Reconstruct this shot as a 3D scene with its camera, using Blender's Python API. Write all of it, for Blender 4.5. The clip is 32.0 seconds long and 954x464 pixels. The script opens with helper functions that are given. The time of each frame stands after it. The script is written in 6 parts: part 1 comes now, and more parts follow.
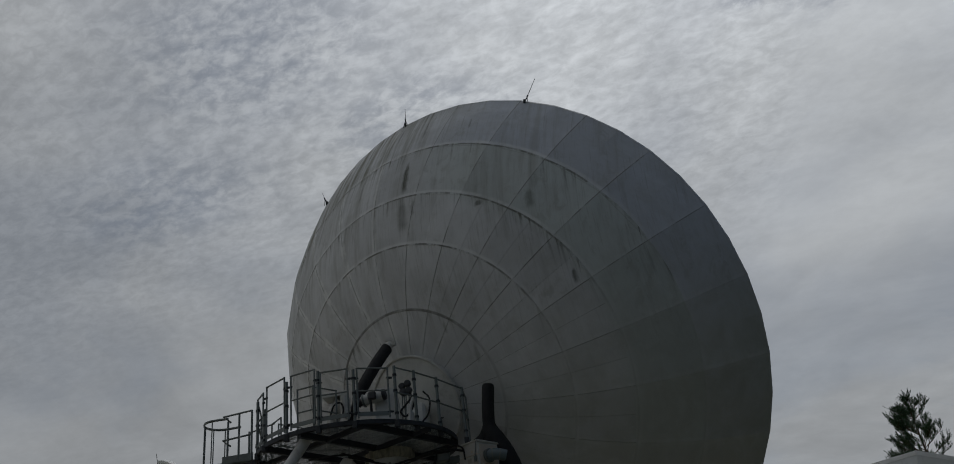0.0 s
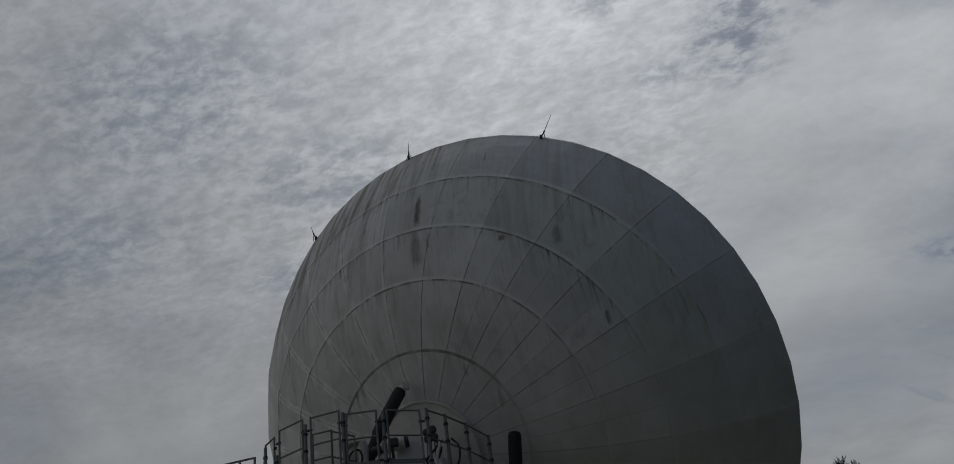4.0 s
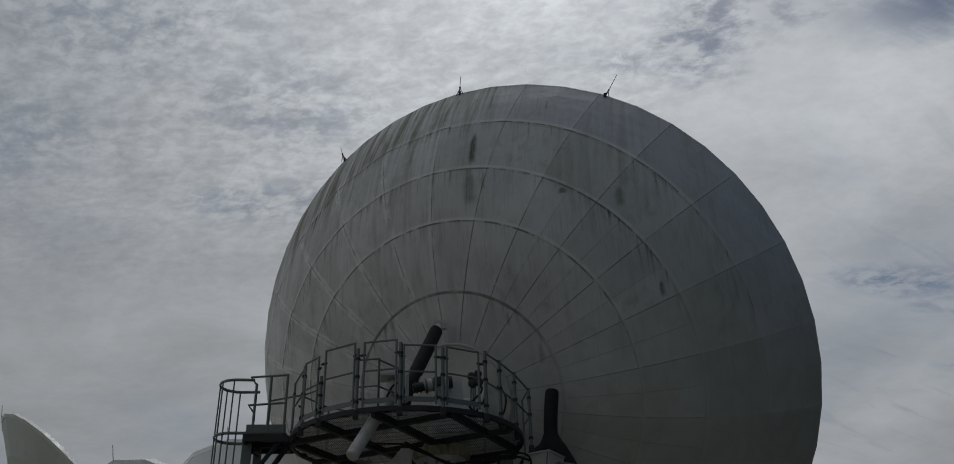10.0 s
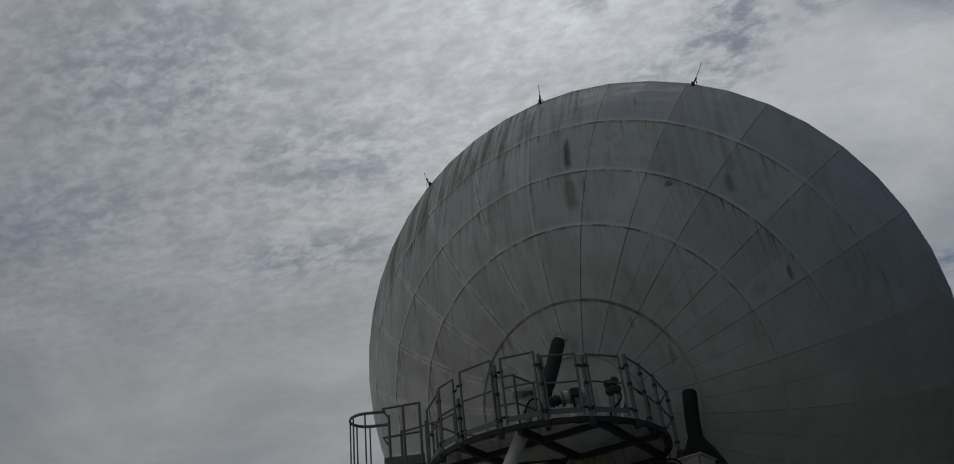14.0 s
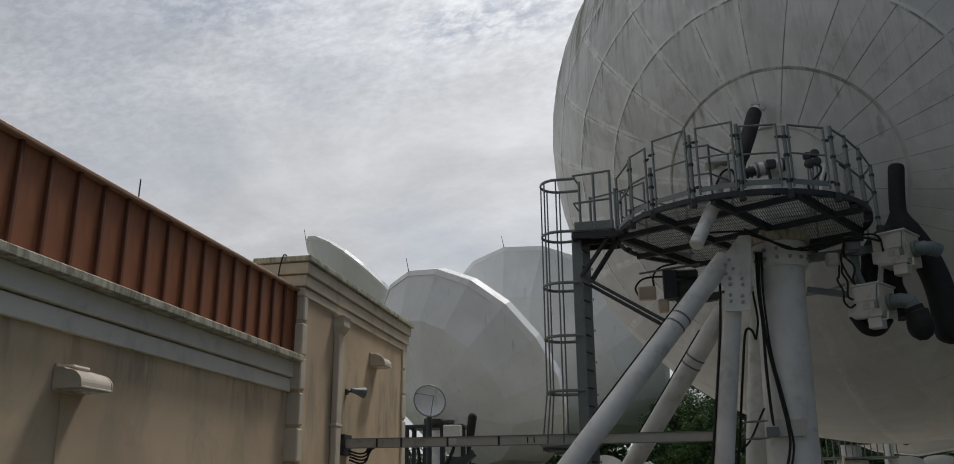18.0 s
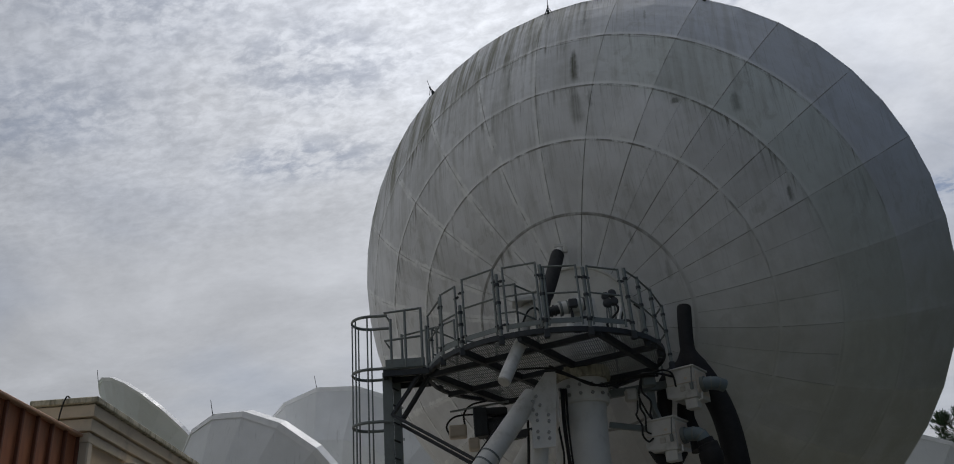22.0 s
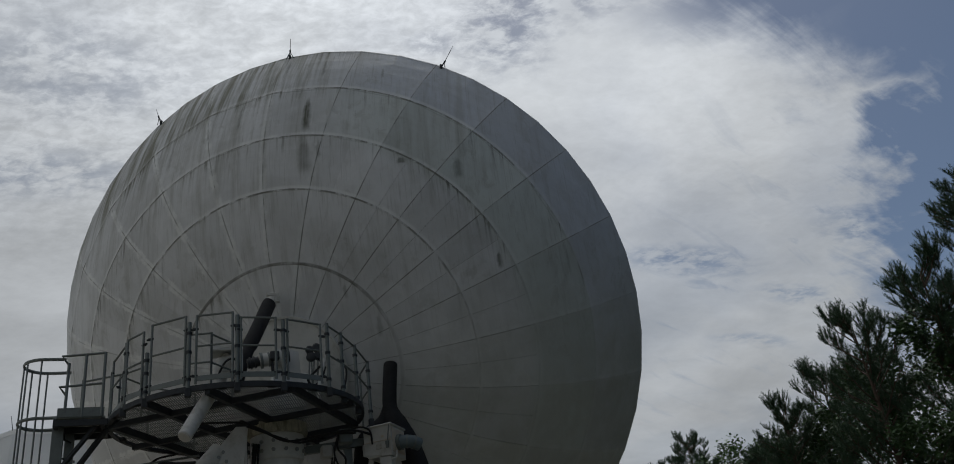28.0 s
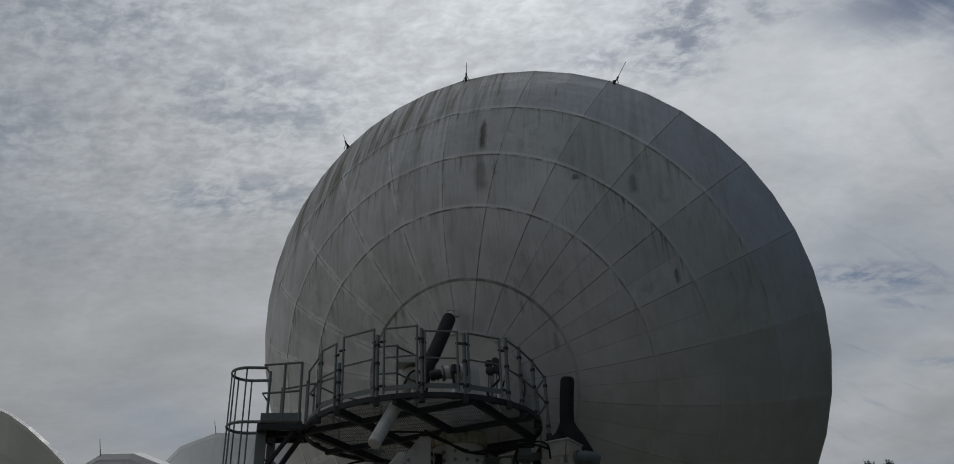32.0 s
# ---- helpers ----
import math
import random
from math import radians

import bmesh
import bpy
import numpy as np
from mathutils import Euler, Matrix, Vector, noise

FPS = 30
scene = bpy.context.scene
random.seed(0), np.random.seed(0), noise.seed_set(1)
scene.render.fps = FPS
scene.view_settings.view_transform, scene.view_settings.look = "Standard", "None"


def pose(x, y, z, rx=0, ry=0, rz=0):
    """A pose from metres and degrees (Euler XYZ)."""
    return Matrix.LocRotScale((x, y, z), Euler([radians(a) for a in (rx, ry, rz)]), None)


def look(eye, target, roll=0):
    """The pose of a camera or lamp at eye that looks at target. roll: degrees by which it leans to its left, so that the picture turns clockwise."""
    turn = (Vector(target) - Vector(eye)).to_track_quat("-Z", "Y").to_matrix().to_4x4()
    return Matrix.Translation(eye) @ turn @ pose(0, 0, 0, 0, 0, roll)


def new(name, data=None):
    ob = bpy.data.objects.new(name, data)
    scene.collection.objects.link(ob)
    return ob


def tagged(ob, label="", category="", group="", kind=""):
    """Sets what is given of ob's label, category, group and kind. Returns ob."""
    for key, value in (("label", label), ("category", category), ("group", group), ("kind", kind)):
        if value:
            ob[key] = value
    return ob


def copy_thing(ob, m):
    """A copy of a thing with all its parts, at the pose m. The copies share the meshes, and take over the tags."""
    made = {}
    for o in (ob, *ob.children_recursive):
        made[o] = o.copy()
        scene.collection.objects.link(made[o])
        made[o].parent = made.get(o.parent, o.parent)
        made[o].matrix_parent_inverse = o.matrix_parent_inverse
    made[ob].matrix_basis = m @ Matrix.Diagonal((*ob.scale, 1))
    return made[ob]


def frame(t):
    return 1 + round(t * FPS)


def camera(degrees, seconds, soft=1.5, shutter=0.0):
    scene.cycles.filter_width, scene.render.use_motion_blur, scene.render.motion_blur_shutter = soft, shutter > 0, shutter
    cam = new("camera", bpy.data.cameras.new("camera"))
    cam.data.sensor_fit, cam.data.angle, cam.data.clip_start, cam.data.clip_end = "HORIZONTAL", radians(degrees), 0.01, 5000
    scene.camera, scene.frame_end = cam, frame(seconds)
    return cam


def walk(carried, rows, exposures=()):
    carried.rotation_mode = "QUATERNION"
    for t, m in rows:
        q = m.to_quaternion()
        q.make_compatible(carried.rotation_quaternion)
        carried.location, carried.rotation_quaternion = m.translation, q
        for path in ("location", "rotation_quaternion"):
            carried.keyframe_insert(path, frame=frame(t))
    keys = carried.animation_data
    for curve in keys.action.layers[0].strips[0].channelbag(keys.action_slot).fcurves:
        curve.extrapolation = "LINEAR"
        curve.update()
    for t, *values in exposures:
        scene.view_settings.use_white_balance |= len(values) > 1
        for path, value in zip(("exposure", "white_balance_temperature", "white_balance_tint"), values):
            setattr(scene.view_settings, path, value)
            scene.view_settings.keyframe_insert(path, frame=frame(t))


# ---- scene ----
cam = camera(58.4, 32.0, soft=0.95)
PATH = [
    (0, (0.339, -2.285, 0.91), (0.155, -0.549, 1.884), -7.4),
    (0.5, (0.142, -2.015, 1.017), (-0.019, -0.297, 2.029), -7.9),
    (1, (0.036, -1.738, 1.118), (0.046, -0.059, 2.204), -8.9),
    (1.5, (-0.345, -1.654, 1.103), (-0.317, 0.028, 2.184), -8.1),
    (2, (-0.728, -1.492, 1.172), (-0.687, 0.188, 2.256), -7.8),
    (2.5, (-0.999, -1.449, 1.254), (-0.96, 0.236, 2.331), -7.7),
    (3, (-1.275, -1.402, 1.349), (-1.251, 0.29, 2.416), -9.1),
    (3.5, (-1.687, -1.302, 1.311), (-1.659, 0.382, 2.389), -9.2),
    (5.5, (-3.374, -0.689, 1.424), (-3.282, 1.011, 2.475), -7.9),
    (6, (-3.653, -0.525, 1.645), (-3.457, 1.172, 2.685), -8.4),
    (6.5, (-3.947, -0.516, 1.633), (-3.701, 1.128, 2.746), -5.1),
    (7, (-4.197, -0.426, 1.665), (-3.932, 1.163, 2.85), -3.8),
    (7.5, (-4.376, -0.38, 1.634), (-4.117, 1.289, 2.706), -4.1),
    (8, (-4.604, -0.411, 1.593), (-4.361, 1.34, 2.529), -4.8),
    (8.5, (-4.722, -0.375, 1.624), (-4.53, 1.367, 2.588), -4.0),
    (9, (-4.733, -0.376, 1.664), (-4.558, 1.367, 2.628), -3.5),
    (9.5, (-4.738, -0.35, 1.642), (-4.562, 1.391, 2.611), -2.7),
    (10, (-4.698, -0.354, 1.611), (-4.524, 1.379, 2.595), -1.9),
    (10.5, (-4.732, -0.349, 1.62), (-4.555, 1.379, 2.612), -1.8),
    (11, (-4.698, -0.351, 1.626), (-4.508, 1.375, 2.619), -2.2),
    (11.5, (-4.824, -0.277, 1.634), (-4.617, 1.44, 2.638), -2.9),
    (12, (-4.924, -0.142, 1.646), (-4.697, 1.553, 2.682), -3.6),
    (12.5, (-5.135, -0.001, 1.678), (-4.913, 1.687, 2.727), -4.6),
    (13, (-5.438, -0.01, 1.657), (-5.248, 1.687, 2.699), -7.1),
    (13.5, (-5.685, 0.177, 1.614), (-5.53, 1.88, 2.652), -7.6),
    (14, (-5.896, 0.356, 1.633), (-5.83, 2.056, 2.684), -6.8),
    (14.5, (-6.037, 0.307, 1.603), (-6.009, 2.012, 2.648), -6.6),
    (16.5, (-6.123, 0.291, 1.627), (-6.167, 2.036, 2.604), -4.3),
    (17, (-6.218, 0.275, 1.634), (-6.507, 2.105, 2.385), -0.9),
    (17.5, (-6.231, 0.271, 1.625), (-6.582, 2.14, 2.246), -0.4),
    (18, (-6.229, 0.276, 1.626), (-6.604, 2.152, 2.211), -0.5),
    (18.5, (-6.219, 0.269, 1.616), (-6.612, 2.142, 2.197), -0.9),
    (19, (-6.245, 0.277, 1.597), (-6.669, 2.152, 2.147), -1.0),
    (19.5, (-6.203, 0.301, 1.561), (-6.633, 2.185, 2.079), -1.1),
    (20, (-6.204, 0.293, 1.578), (-6.632, 2.181, 2.082), -1.0),
    (20.5, (-6.19, 0.3, 1.563), (-6.618, 2.19, 2.059), -0.9),
    (21, (-6.185, 0.288, 1.571), (-6.611, 2.178, 2.07), -0.9),
    (21.5, (-6.177, 0.278, 1.581), (-6.572, 2.159, 2.136), -0.9),
    (22, (-6.127, 0.281, 1.581), (-6.058, 2.081, 2.45), -4.8),
    (22.5, (-5.997, 0.254, 1.625), (-5.804, 1.999, 2.582), -6.0),
    (23, (-5.858, 0.344, 1.63), (-5.62, 2.057, 2.633), -6.2),
    (23.5, (-5.782, 0.441, 1.655), (-5.503, 2.141, 2.671), -7.0),
    (24, (-5.75, 0.441, 1.637), (-5.417, 2.13, 2.656), -8.5),
    (24.5, (-5.732, 0.437, 1.663), (-5.388, 2.125, 2.678), -9.3),
    (25, (-5.731, 0.395, 1.668), (-5.383, 2.086, 2.678), -9.9),
    (25.5, (-5.682, 0.349, 1.64), (-5.335, 2.077, 2.586), -9.9),
    (26, (-5.667, 0.394, 1.679), (-5.221, 2.136, 2.554), -11.1),
    (26.5, (-5.615, 0.273, 1.68), (-5.005, 2.005, 2.472), -11.3),
    (28.5, (-5.203, 0.084, 1.66), (-4.603, 1.746, 2.598), -7.8),
    (29, (-5.244, 0.052, 1.678), (-4.655, 1.708, 2.632), -7.6),
    (29.5, (-5.227, 0.069, 1.609), (-4.704, 1.726, 2.6), -6.8),
    (30, (-5.265, 0.108, 1.587), (-4.792, 1.764, 2.604), -6.1),
    (30.5, (-5.268, 0.109, 1.596), (-4.841, 1.771, 2.623), -5.5),
    (31, (-5.349, 0.046, 1.535), (-5.009, 1.738, 2.547), -4.2),
    (31.5, (-5.379, 0.052, 1.558), (-5.109, 1.781, 2.525), -3.2),
    (32, (-5.397, 0.019, 1.592), (-5.17, 1.751, 2.565), -2.6),
]
EXPOSURES = [(t, stops, kelvin, tint) for t, stops, kelvin, tint in ((0.0, -0.32, 6310.0, 8.0), (1.0, -0.28, 6310.0, 8.0), (1.6, -0.46, 6310.0, 8.0), (3.0, -0.52, 6310.0, 8.0), (6.0, -0.50, 6280.0, 8.0), (7.0, -0.52, 6280.0, 8.0), (8.0, -0.40, 6280.0, 8.0), (9.0, -0.32, 6280.0, 8.0), (12.0, -0.38, 6280.0, 8.0), (13.0, -0.50, 6280.0, 8.0), (15.0, -0.47, 6340.0, 7.5), (16.5, 0.00, 6280.0, 11.0), (17.2, 0.24, 6340.0, 10.0), (18.0, 0.66, 6420.0, 10.0), (18.6, 0.77, 6340.0, 11.0), (21.4, 0.77, 6340.0, 11.0), (22.2, 0.10, 6220.0, 11.0), (23.0, -0.30, 6250.0, 8.5), (25.2, -0.28, 6250.0, 8.5), (26.0, 0.06, 6310.0, 8.0), (26.5, 0.16, 6310.0, 8.0), (28.5, -0.04, 6280.0, 8.0), (29.2, -0.06, 6280.0, 8.0), (30.0, -0.39, 6280.0, 8.0), (31.0, -0.43, 6280.0, 8.0), (32.0, -0.20, 6280.0, 8.0))]
walk(cam, [(t, look(eye, target, roll)) for t, eye, target, roll in PATH], EXPOSURES)

# ---- world and sun ----
SUN_AZ, SUN_EL = radians(24.0), radians(62.0)  # azimuth from +y towards +x
SUN_DIR = Vector((math.sin(SUN_AZ) * math.cos(SUN_EL), math.cos(SUN_AZ) * math.cos(SUN_EL), math.sin(SUN_EL)))


class Nodes:
    """Short hand for a node tree."""

    def __init__(self, tree):
        self.tree = tree
        tree.nodes.clear()

    def add(self, kind):
        return self.tree.nodes.new(kind)

    def put(self, socket, value):
        if hasattr(value, "is_linked"):
            self.tree.links.new(value, socket)
        else:
            socket.default_value = value

    def math(self, op, a, b=0.0, c=None, clamp=False):
        node = self.add("ShaderNodeMath")
        node.operation, node.use_clamp = op, clamp
        self.put(node.inputs[0], a)
        self.put(node.inputs[1], b)
        if c is not None:
            self.put(node.inputs[2], c)
        return node.outputs[0]

    def vec(self, op, a, b=(0, 0, 0)):
        node = self.add("ShaderNodeVectorMath")
        node.operation = op
        self.put(node.inputs[0], a)
        self.put(node.inputs[1], b)
        return node.outputs["Value"] if op in ("DOT_PRODUCT", "LENGTH") else node.outputs[0]

    def xyz(self, x, y, z):
        node = self.add("ShaderNodeCombineXYZ")
        for socket, value in zip(node.inputs, (x, y, z)):
            self.put(socket, value)
        return node.outputs[0]

    def split(self, v):
        node = self.add("ShaderNodeSeparateXYZ")
        self.put(node.inputs[0], v)
        return node.outputs

    def noise(self, vector, scale=1.0, detail=4.0, rough=0.55, distort=0.0):
        node = self.add("ShaderNodeTexNoise")
        self.put(node.inputs["Vector"], vector)
        for key, value in (("Scale", scale), ("Detail", detail), ("Roughness", rough), ("Distortion", distort)):
            self.put(node.inputs[key], value)
        return node.outputs[0]

    def ramp(self, value, low, high, to_low=0.0, to_high=1.0):
        node = self.add("ShaderNodeMapRange")
        node.interpolation_type = "SMOOTHSTEP"
        for socket, v in zip(node.inputs, (value, low, high, to_low, to_high)):
            self.put(socket, v)
        return node.outputs[0]

    def mix(self, factor, a, b, blend="MIX"):
        node = self.add("ShaderNodeMix")
        node.data_type, node.blend_type = "RGBA", blend
        self.put(node.inputs[0], factor)
        self.put(node.inputs[6], a if hasattr(a, "is_linked") else (*a, 1.0))
        self.put(node.inputs[7], b if hasattr(b, "is_linked") else (*b, 1.0))
        return node.outputs[2]


def make_world():
    world = bpy.data.worlds.new("sky")
    scene.world = world
    world.use_nodes = True
    n = Nodes(world.node_tree)
    sky = n.add("ShaderNodeTexSky")
    sky.sky_type, sky.sun_disc, sky.sun_elevation, sky.sun_rotation = "NISHITA", False, SUN_EL, SUN_AZ
    way = n.vec("NORMALIZE", n.add("ShaderNodeTexCoord").outputs["Generated"])
    x, y, z = n.split(way)
    up = n.math("MAXIMUM", n.math("ADD", z, 0.22), 0.05)
    flat = n.xyz(n.math("DIVIDE", x, up), n.math("DIVIDE", y, up), 0.0)
    fx, fy, _ = n.split(flat)
    towards = n.math("MAXIMUM", n.vec("DOT_PRODUCT", way, tuple(SUN_DIR)), 0.0)
    big = n.noise(n.vec("ADD", flat, (3.7, 1.9, 0.0)), 1.6, 4.0, 0.55, 0.3)
    slant = n.xyz(n.math("ADD", fx, n.math("MULTIPLY", fy, 0.30)), n.math("MULTIPLY", fy, 1.35), 0.0)
    middle = n.noise(n.vec("ADD", slant, (5.3, 0.7, 0.0)), 4.6, 7.0, 0.62, 0.25)
    fine = n.noise(n.vec("ADD", slant, (1.3, 8.7, 0.0)), 19.0, 6.0, 0.60, 0.2)
    combed = n.noise(n.xyz(n.math("ADD", n.math("MULTIPLY", fx, 2.2), n.math("MULTIPLY", fy, 1.0)), n.math("SUBTRACT", n.math("MULTIPLY", fy, 9.0), n.math("MULTIPLY", fx, 4.0)), 0.0), 1.6, 6.0, 0.62, 0.6)
    warp = n.math("MULTIPLY", n.math("SUBTRACT", middle, 0.5), 0.42)
    curl = n.math("ADD", warp, n.math("MULTIPLY", n.math("SUBTRACT", combed, 0.5), 0.26))
    # broken altocumulus in the west, one smooth bank in the middle, clear sky in the east
    flock = n.math("MULTIPLY", n.ramp(n.math("ADD", fx, n.math("MULTIPLY", warp, 0.5)), 0.36, 0.24), n.ramp(n.math("ADD", fy, warp), 1.55, 0.95))
    flock = n.math("MULTIPLY", flock, n.ramp(n.math("ADD", fx, warp), -0.75, -0.30, 0.15, 1.0))
    billow = n.noise(n.vec("ADD", slant, (6.1, 2.3, 0.0)), 44.0, 5.0, 0.62, 0.35)
    # thin places in the cloud sheet: centre and half size on the flat sky, and how thin
    thin_at = n.xyz(n.math("ADD", fx, n.math("MULTIPLY", warp, 0.30)), n.math("ADD", fy, n.math("MULTIPLY", warp, 0.22)), 0.0)
    torn = n.ramp(n.math("ADD", n.math("MULTIPLY", fine, 0.65), n.math("MULTIPLY", billow, 0.35)), 0.60, 0.40, 0.12, 1.0)
    holes = 0.0
    for cx, cy, rx, ry, depth in (
        (-0.34, 0.78, 0.20, 0.15, 0.32), (-0.16, 0.96, 0.17, 0.10, 0.36), (-0.21, 1.15, 0.16, 0.07, 0.44), (0.375, 0.79, 0.085, 0.12, 0.80), (0.45, 0.72, 0.10, 0.08, 0.5),
        (0.285, 0.845, 0.05, 0.03, 0.45), (0.20, 0.72, 0.05, 0.04, 0.5), (0.87, 1.265, 0.17, 0.055, 0.62), (-0.55, 1.0, 0.2, 0.12, 0.22), (1.20, 1.10, 0.16, 0.07, 0.8), (1.16, 1.33, 0.10, 0.045, 0.65), (1.16, 1.51, 0.12, 0.035, 0.55),
    ):
        away = n.vec("MULTIPLY", n.vec("SUBTRACT", thin_at, (cx, cy, 0.0)), (1.0 / rx, 1.0 / ry, 0.0))
        holes = n.math("MAXIMUM", holes, n.math("MULTIPLY", n.ramp(n.vec("LENGTH", away), 1.15, 0.25), depth))
    holes = n.math("MULTIPLY", holes, torn)
    north = n.math("MULTIPLY", n.ramp(n.math("ADD", fy, n.math("MULTIPLY", curl, 0.45)), 0.82, 0.70), n.ramp(n.math("ADD", fx, curl), 0.46, 0.66))
    edge = n.math("SUBTRACT", fx, n.math("MULTIPLY", n.math("MAXIMUM", n.math("SUBTRACT", fy, 0.77), -0.4), 0.65))
    east = n.math("MULTIPLY", n.ramp(n.math("ADD", edge, curl), 0.88, 1.04), n.ramp(n.math("ADD", fy, warp), 1.75, 1.15, 0.25, 1.0))
    south = n.ramp(n.math("ADD", n.math("SUBTRACT", fx, n.math("MULTIPLY", fy, 0.5)), warp), 0.55, 1.1)
    south = n.math("MULTIPLY", south, n.ramp(fy, 0.45, 0.1))
    wisps = n.math("MULTIPLY", n.ramp(combed, 0.46, 0.28), n.math("MULTIPLY", n.ramp(fx, 0.55, 1.05), 0.38))
    clear = n.math("MAXIMUM", n.math("MAXIMUM", n.math("MAXIMUM", north, east), south), n.math("MAXIMUM", holes, wisps))
    clear = n.math("MULTIPLY", clear, n.ramp(z, 0.14, 0.34, 0.3, 1.0))
    veil = n.math("SUBTRACT", n.ramp(big, 0.35, 0.62, 0.74, 1.0), n.math("MULTIPLY", clear, 0.92), clamp=True)
    shade = n.noise(n.vec("ADD", flat, (9.1, 4.2, 0.0)), 2.6, 6.0, 0.62, 0.5)
    glow = n.math("ADD", 0.57, n.math("MULTIPLY", n.math("POWER", towards, 4.5), 0.92))
    glow = n.math("MULTIPLY", glow, n.ramp(shade, 0.25, 0.75, 0.86, 1.08))
    glow = n.math("MULTIPLY", glow, n.ramp(middle, 0.3, 0.75, 0.935, 1.055))
    glow = n.math("MULTIPLY", glow, n.ramp(n.math("MULTIPLY", n.math("SUBTRACT", fine, 0.5), flock), -0.2, 0.2, 0.92, 1.08))
    heap = n.vec("LENGTH", n.vec("MULTIPLY", n.vec("SUBTRACT", thin_at, (0.215, 0.775, 0.0)), (7.5, 6.0, 0.0)))
    glow = n.math("MULTIPLY", glow, n.ramp(heap, 1.1, 0.3, 1.0, 1.10))
    puff = n.math("MULTIPLY", n.math("SUBTRACT", billow, 0.5), n.ramp(fx, 0.42, 0.30, 0.25, 1.0))
    glow = n.math("MULTIPLY", glow, n.ramp(n.math("MULTIPLY", puff, n.ramp(fy, 1.5, 1.0, 0.15, 1.0)), -0.2, 0.2, 0.90, 1.10))
    glow = n.math("MULTIPLY", glow, n.ramp(n.vec("DOT_PRODUCT", way, (0.62, -0.78, 0.0)), -0.02, 0.60, 1.0, 0.38))
    white = n.add("ShaderNodeVectorMath")
    white.operation = "SCALE"
    n.put(white.inputs[0], (0.96, 0.975, 1.0))
    n.put(white.inputs["Scale"], n.math("MULTIPLY", glow, CLOUD))
    blue = n.add("ShaderNodeVectorMath")
    blue.operation = "SCALE"
    n.put(blue.inputs[0], sky.outputs[0])
    n.put(blue.inputs["Scale"], 0.044)
    thin = n.mix(veil, blue.outputs[0], white.outputs[0])
    back = n.add("ShaderNodeBackground")
    n.put(back.inputs[0], thin)
    back.inputs[1].default_value = 1.0
    n.put(n.add("ShaderNodeOutputWorld").inputs[0], back.outputs[0])


CLOUD = 0.60
make_world()
sun = new("sun", bpy.data.lights.new("sun", "SUN"))
sun.data.energy, sun.data.angle, sun.data.color = 1.15, radians(10), (1.0, 0.96, 0.9)
sun.matrix_world = look(SUN_DIR * 60, (0, 0, 0))

# ---- materials ----
TURN_AZ = radians(27.13)
APEX = Vector((-3.531, 16.572, 7.228))
TILT_EL = radians(26.84)
AXIS = Vector((math.sin(TURN_AZ) * math.cos(TILT_EL), math.cos(TURN_AZ) * math.cos(TILT_EL), math.sin(TILT_EL)))
ACROSS = AXIS.cross(Vector((0, 0, 1))).normalized()
ABOVE = ACROSS.cross(AXIS).normalized()
RIM, DEPTH, CURVE = 7.157, 4.008, 3.075
RINGS = (1.16, 2.24, 3.73, 4.89, 6.06, RIM)


def material(name, shade):
    mat = bpy.data.materials.new(name)
    mat.use_nodes = True
    n = Nodes(mat.node_tree)
    bsdf = n.add("ShaderNodeBsdfPrincipled")
    shade(n, bsdf)
    n.put(n.add("ShaderNodeOutputMaterial").inputs[0], bsdf.outputs[0])
    return mat


def bump(n, bsdf, height, strength=0.2, distance=0.01):
    node = n.add("ShaderNodeBump")
    node.inputs["Strength"].default_value = strength
    node.inputs["Distance"].default_value = distance
    n.put(node.inputs["Height"], height)
    n.put(bsdf.inputs["Normal"], node.outputs[0])


def place(n):
    return n.add("ShaderNodeTexCoord").outputs["Object"]


def chance(n):
    return n.add("ShaderNodeObjectInfo").outputs["Random"]


def plain(name, colour, rough=0.6, metal=0.0, spots=6.0, grime=(0.1, 0.1, 0.08), amount=0.35, relief=0.15, grain=60.0, vary=0.12):
    """A painted or cast surface with grime at two scales and fine relief."""

    def shade(n, b):
        p = place(n)
        wide = n.noise(p, spots * 0.3, 4.0, 0.6)
        small = n.noise(p, spots, 6.0, 0.65)
        fine = n.noise(p, grain, 3.0, 0.6)
        tone = n.mix(n.math("MULTIPLY", n.ramp(wide, 0.3, 0.7), vary * 2), colour, tuple(c * 0.7 for c in colour))
        dirt = n.math("MULTIPLY", n.math("MULTIPLY", n.ramp(small, 0.45, 0.75), n.ramp(wide, 0.35, 0.7)), amount)
        n.put(b.inputs["Base Color"], n.mix(dirt, tone, grime))
        n.put(b.inputs["Roughness"], n.ramp(small, 0.2, 0.8, rough - 0.08, rough + 0.12))
        b.inputs["Metallic"].default_value = metal
        bump(n, b, fine, relief, 0.004)

    return material(name, shade)


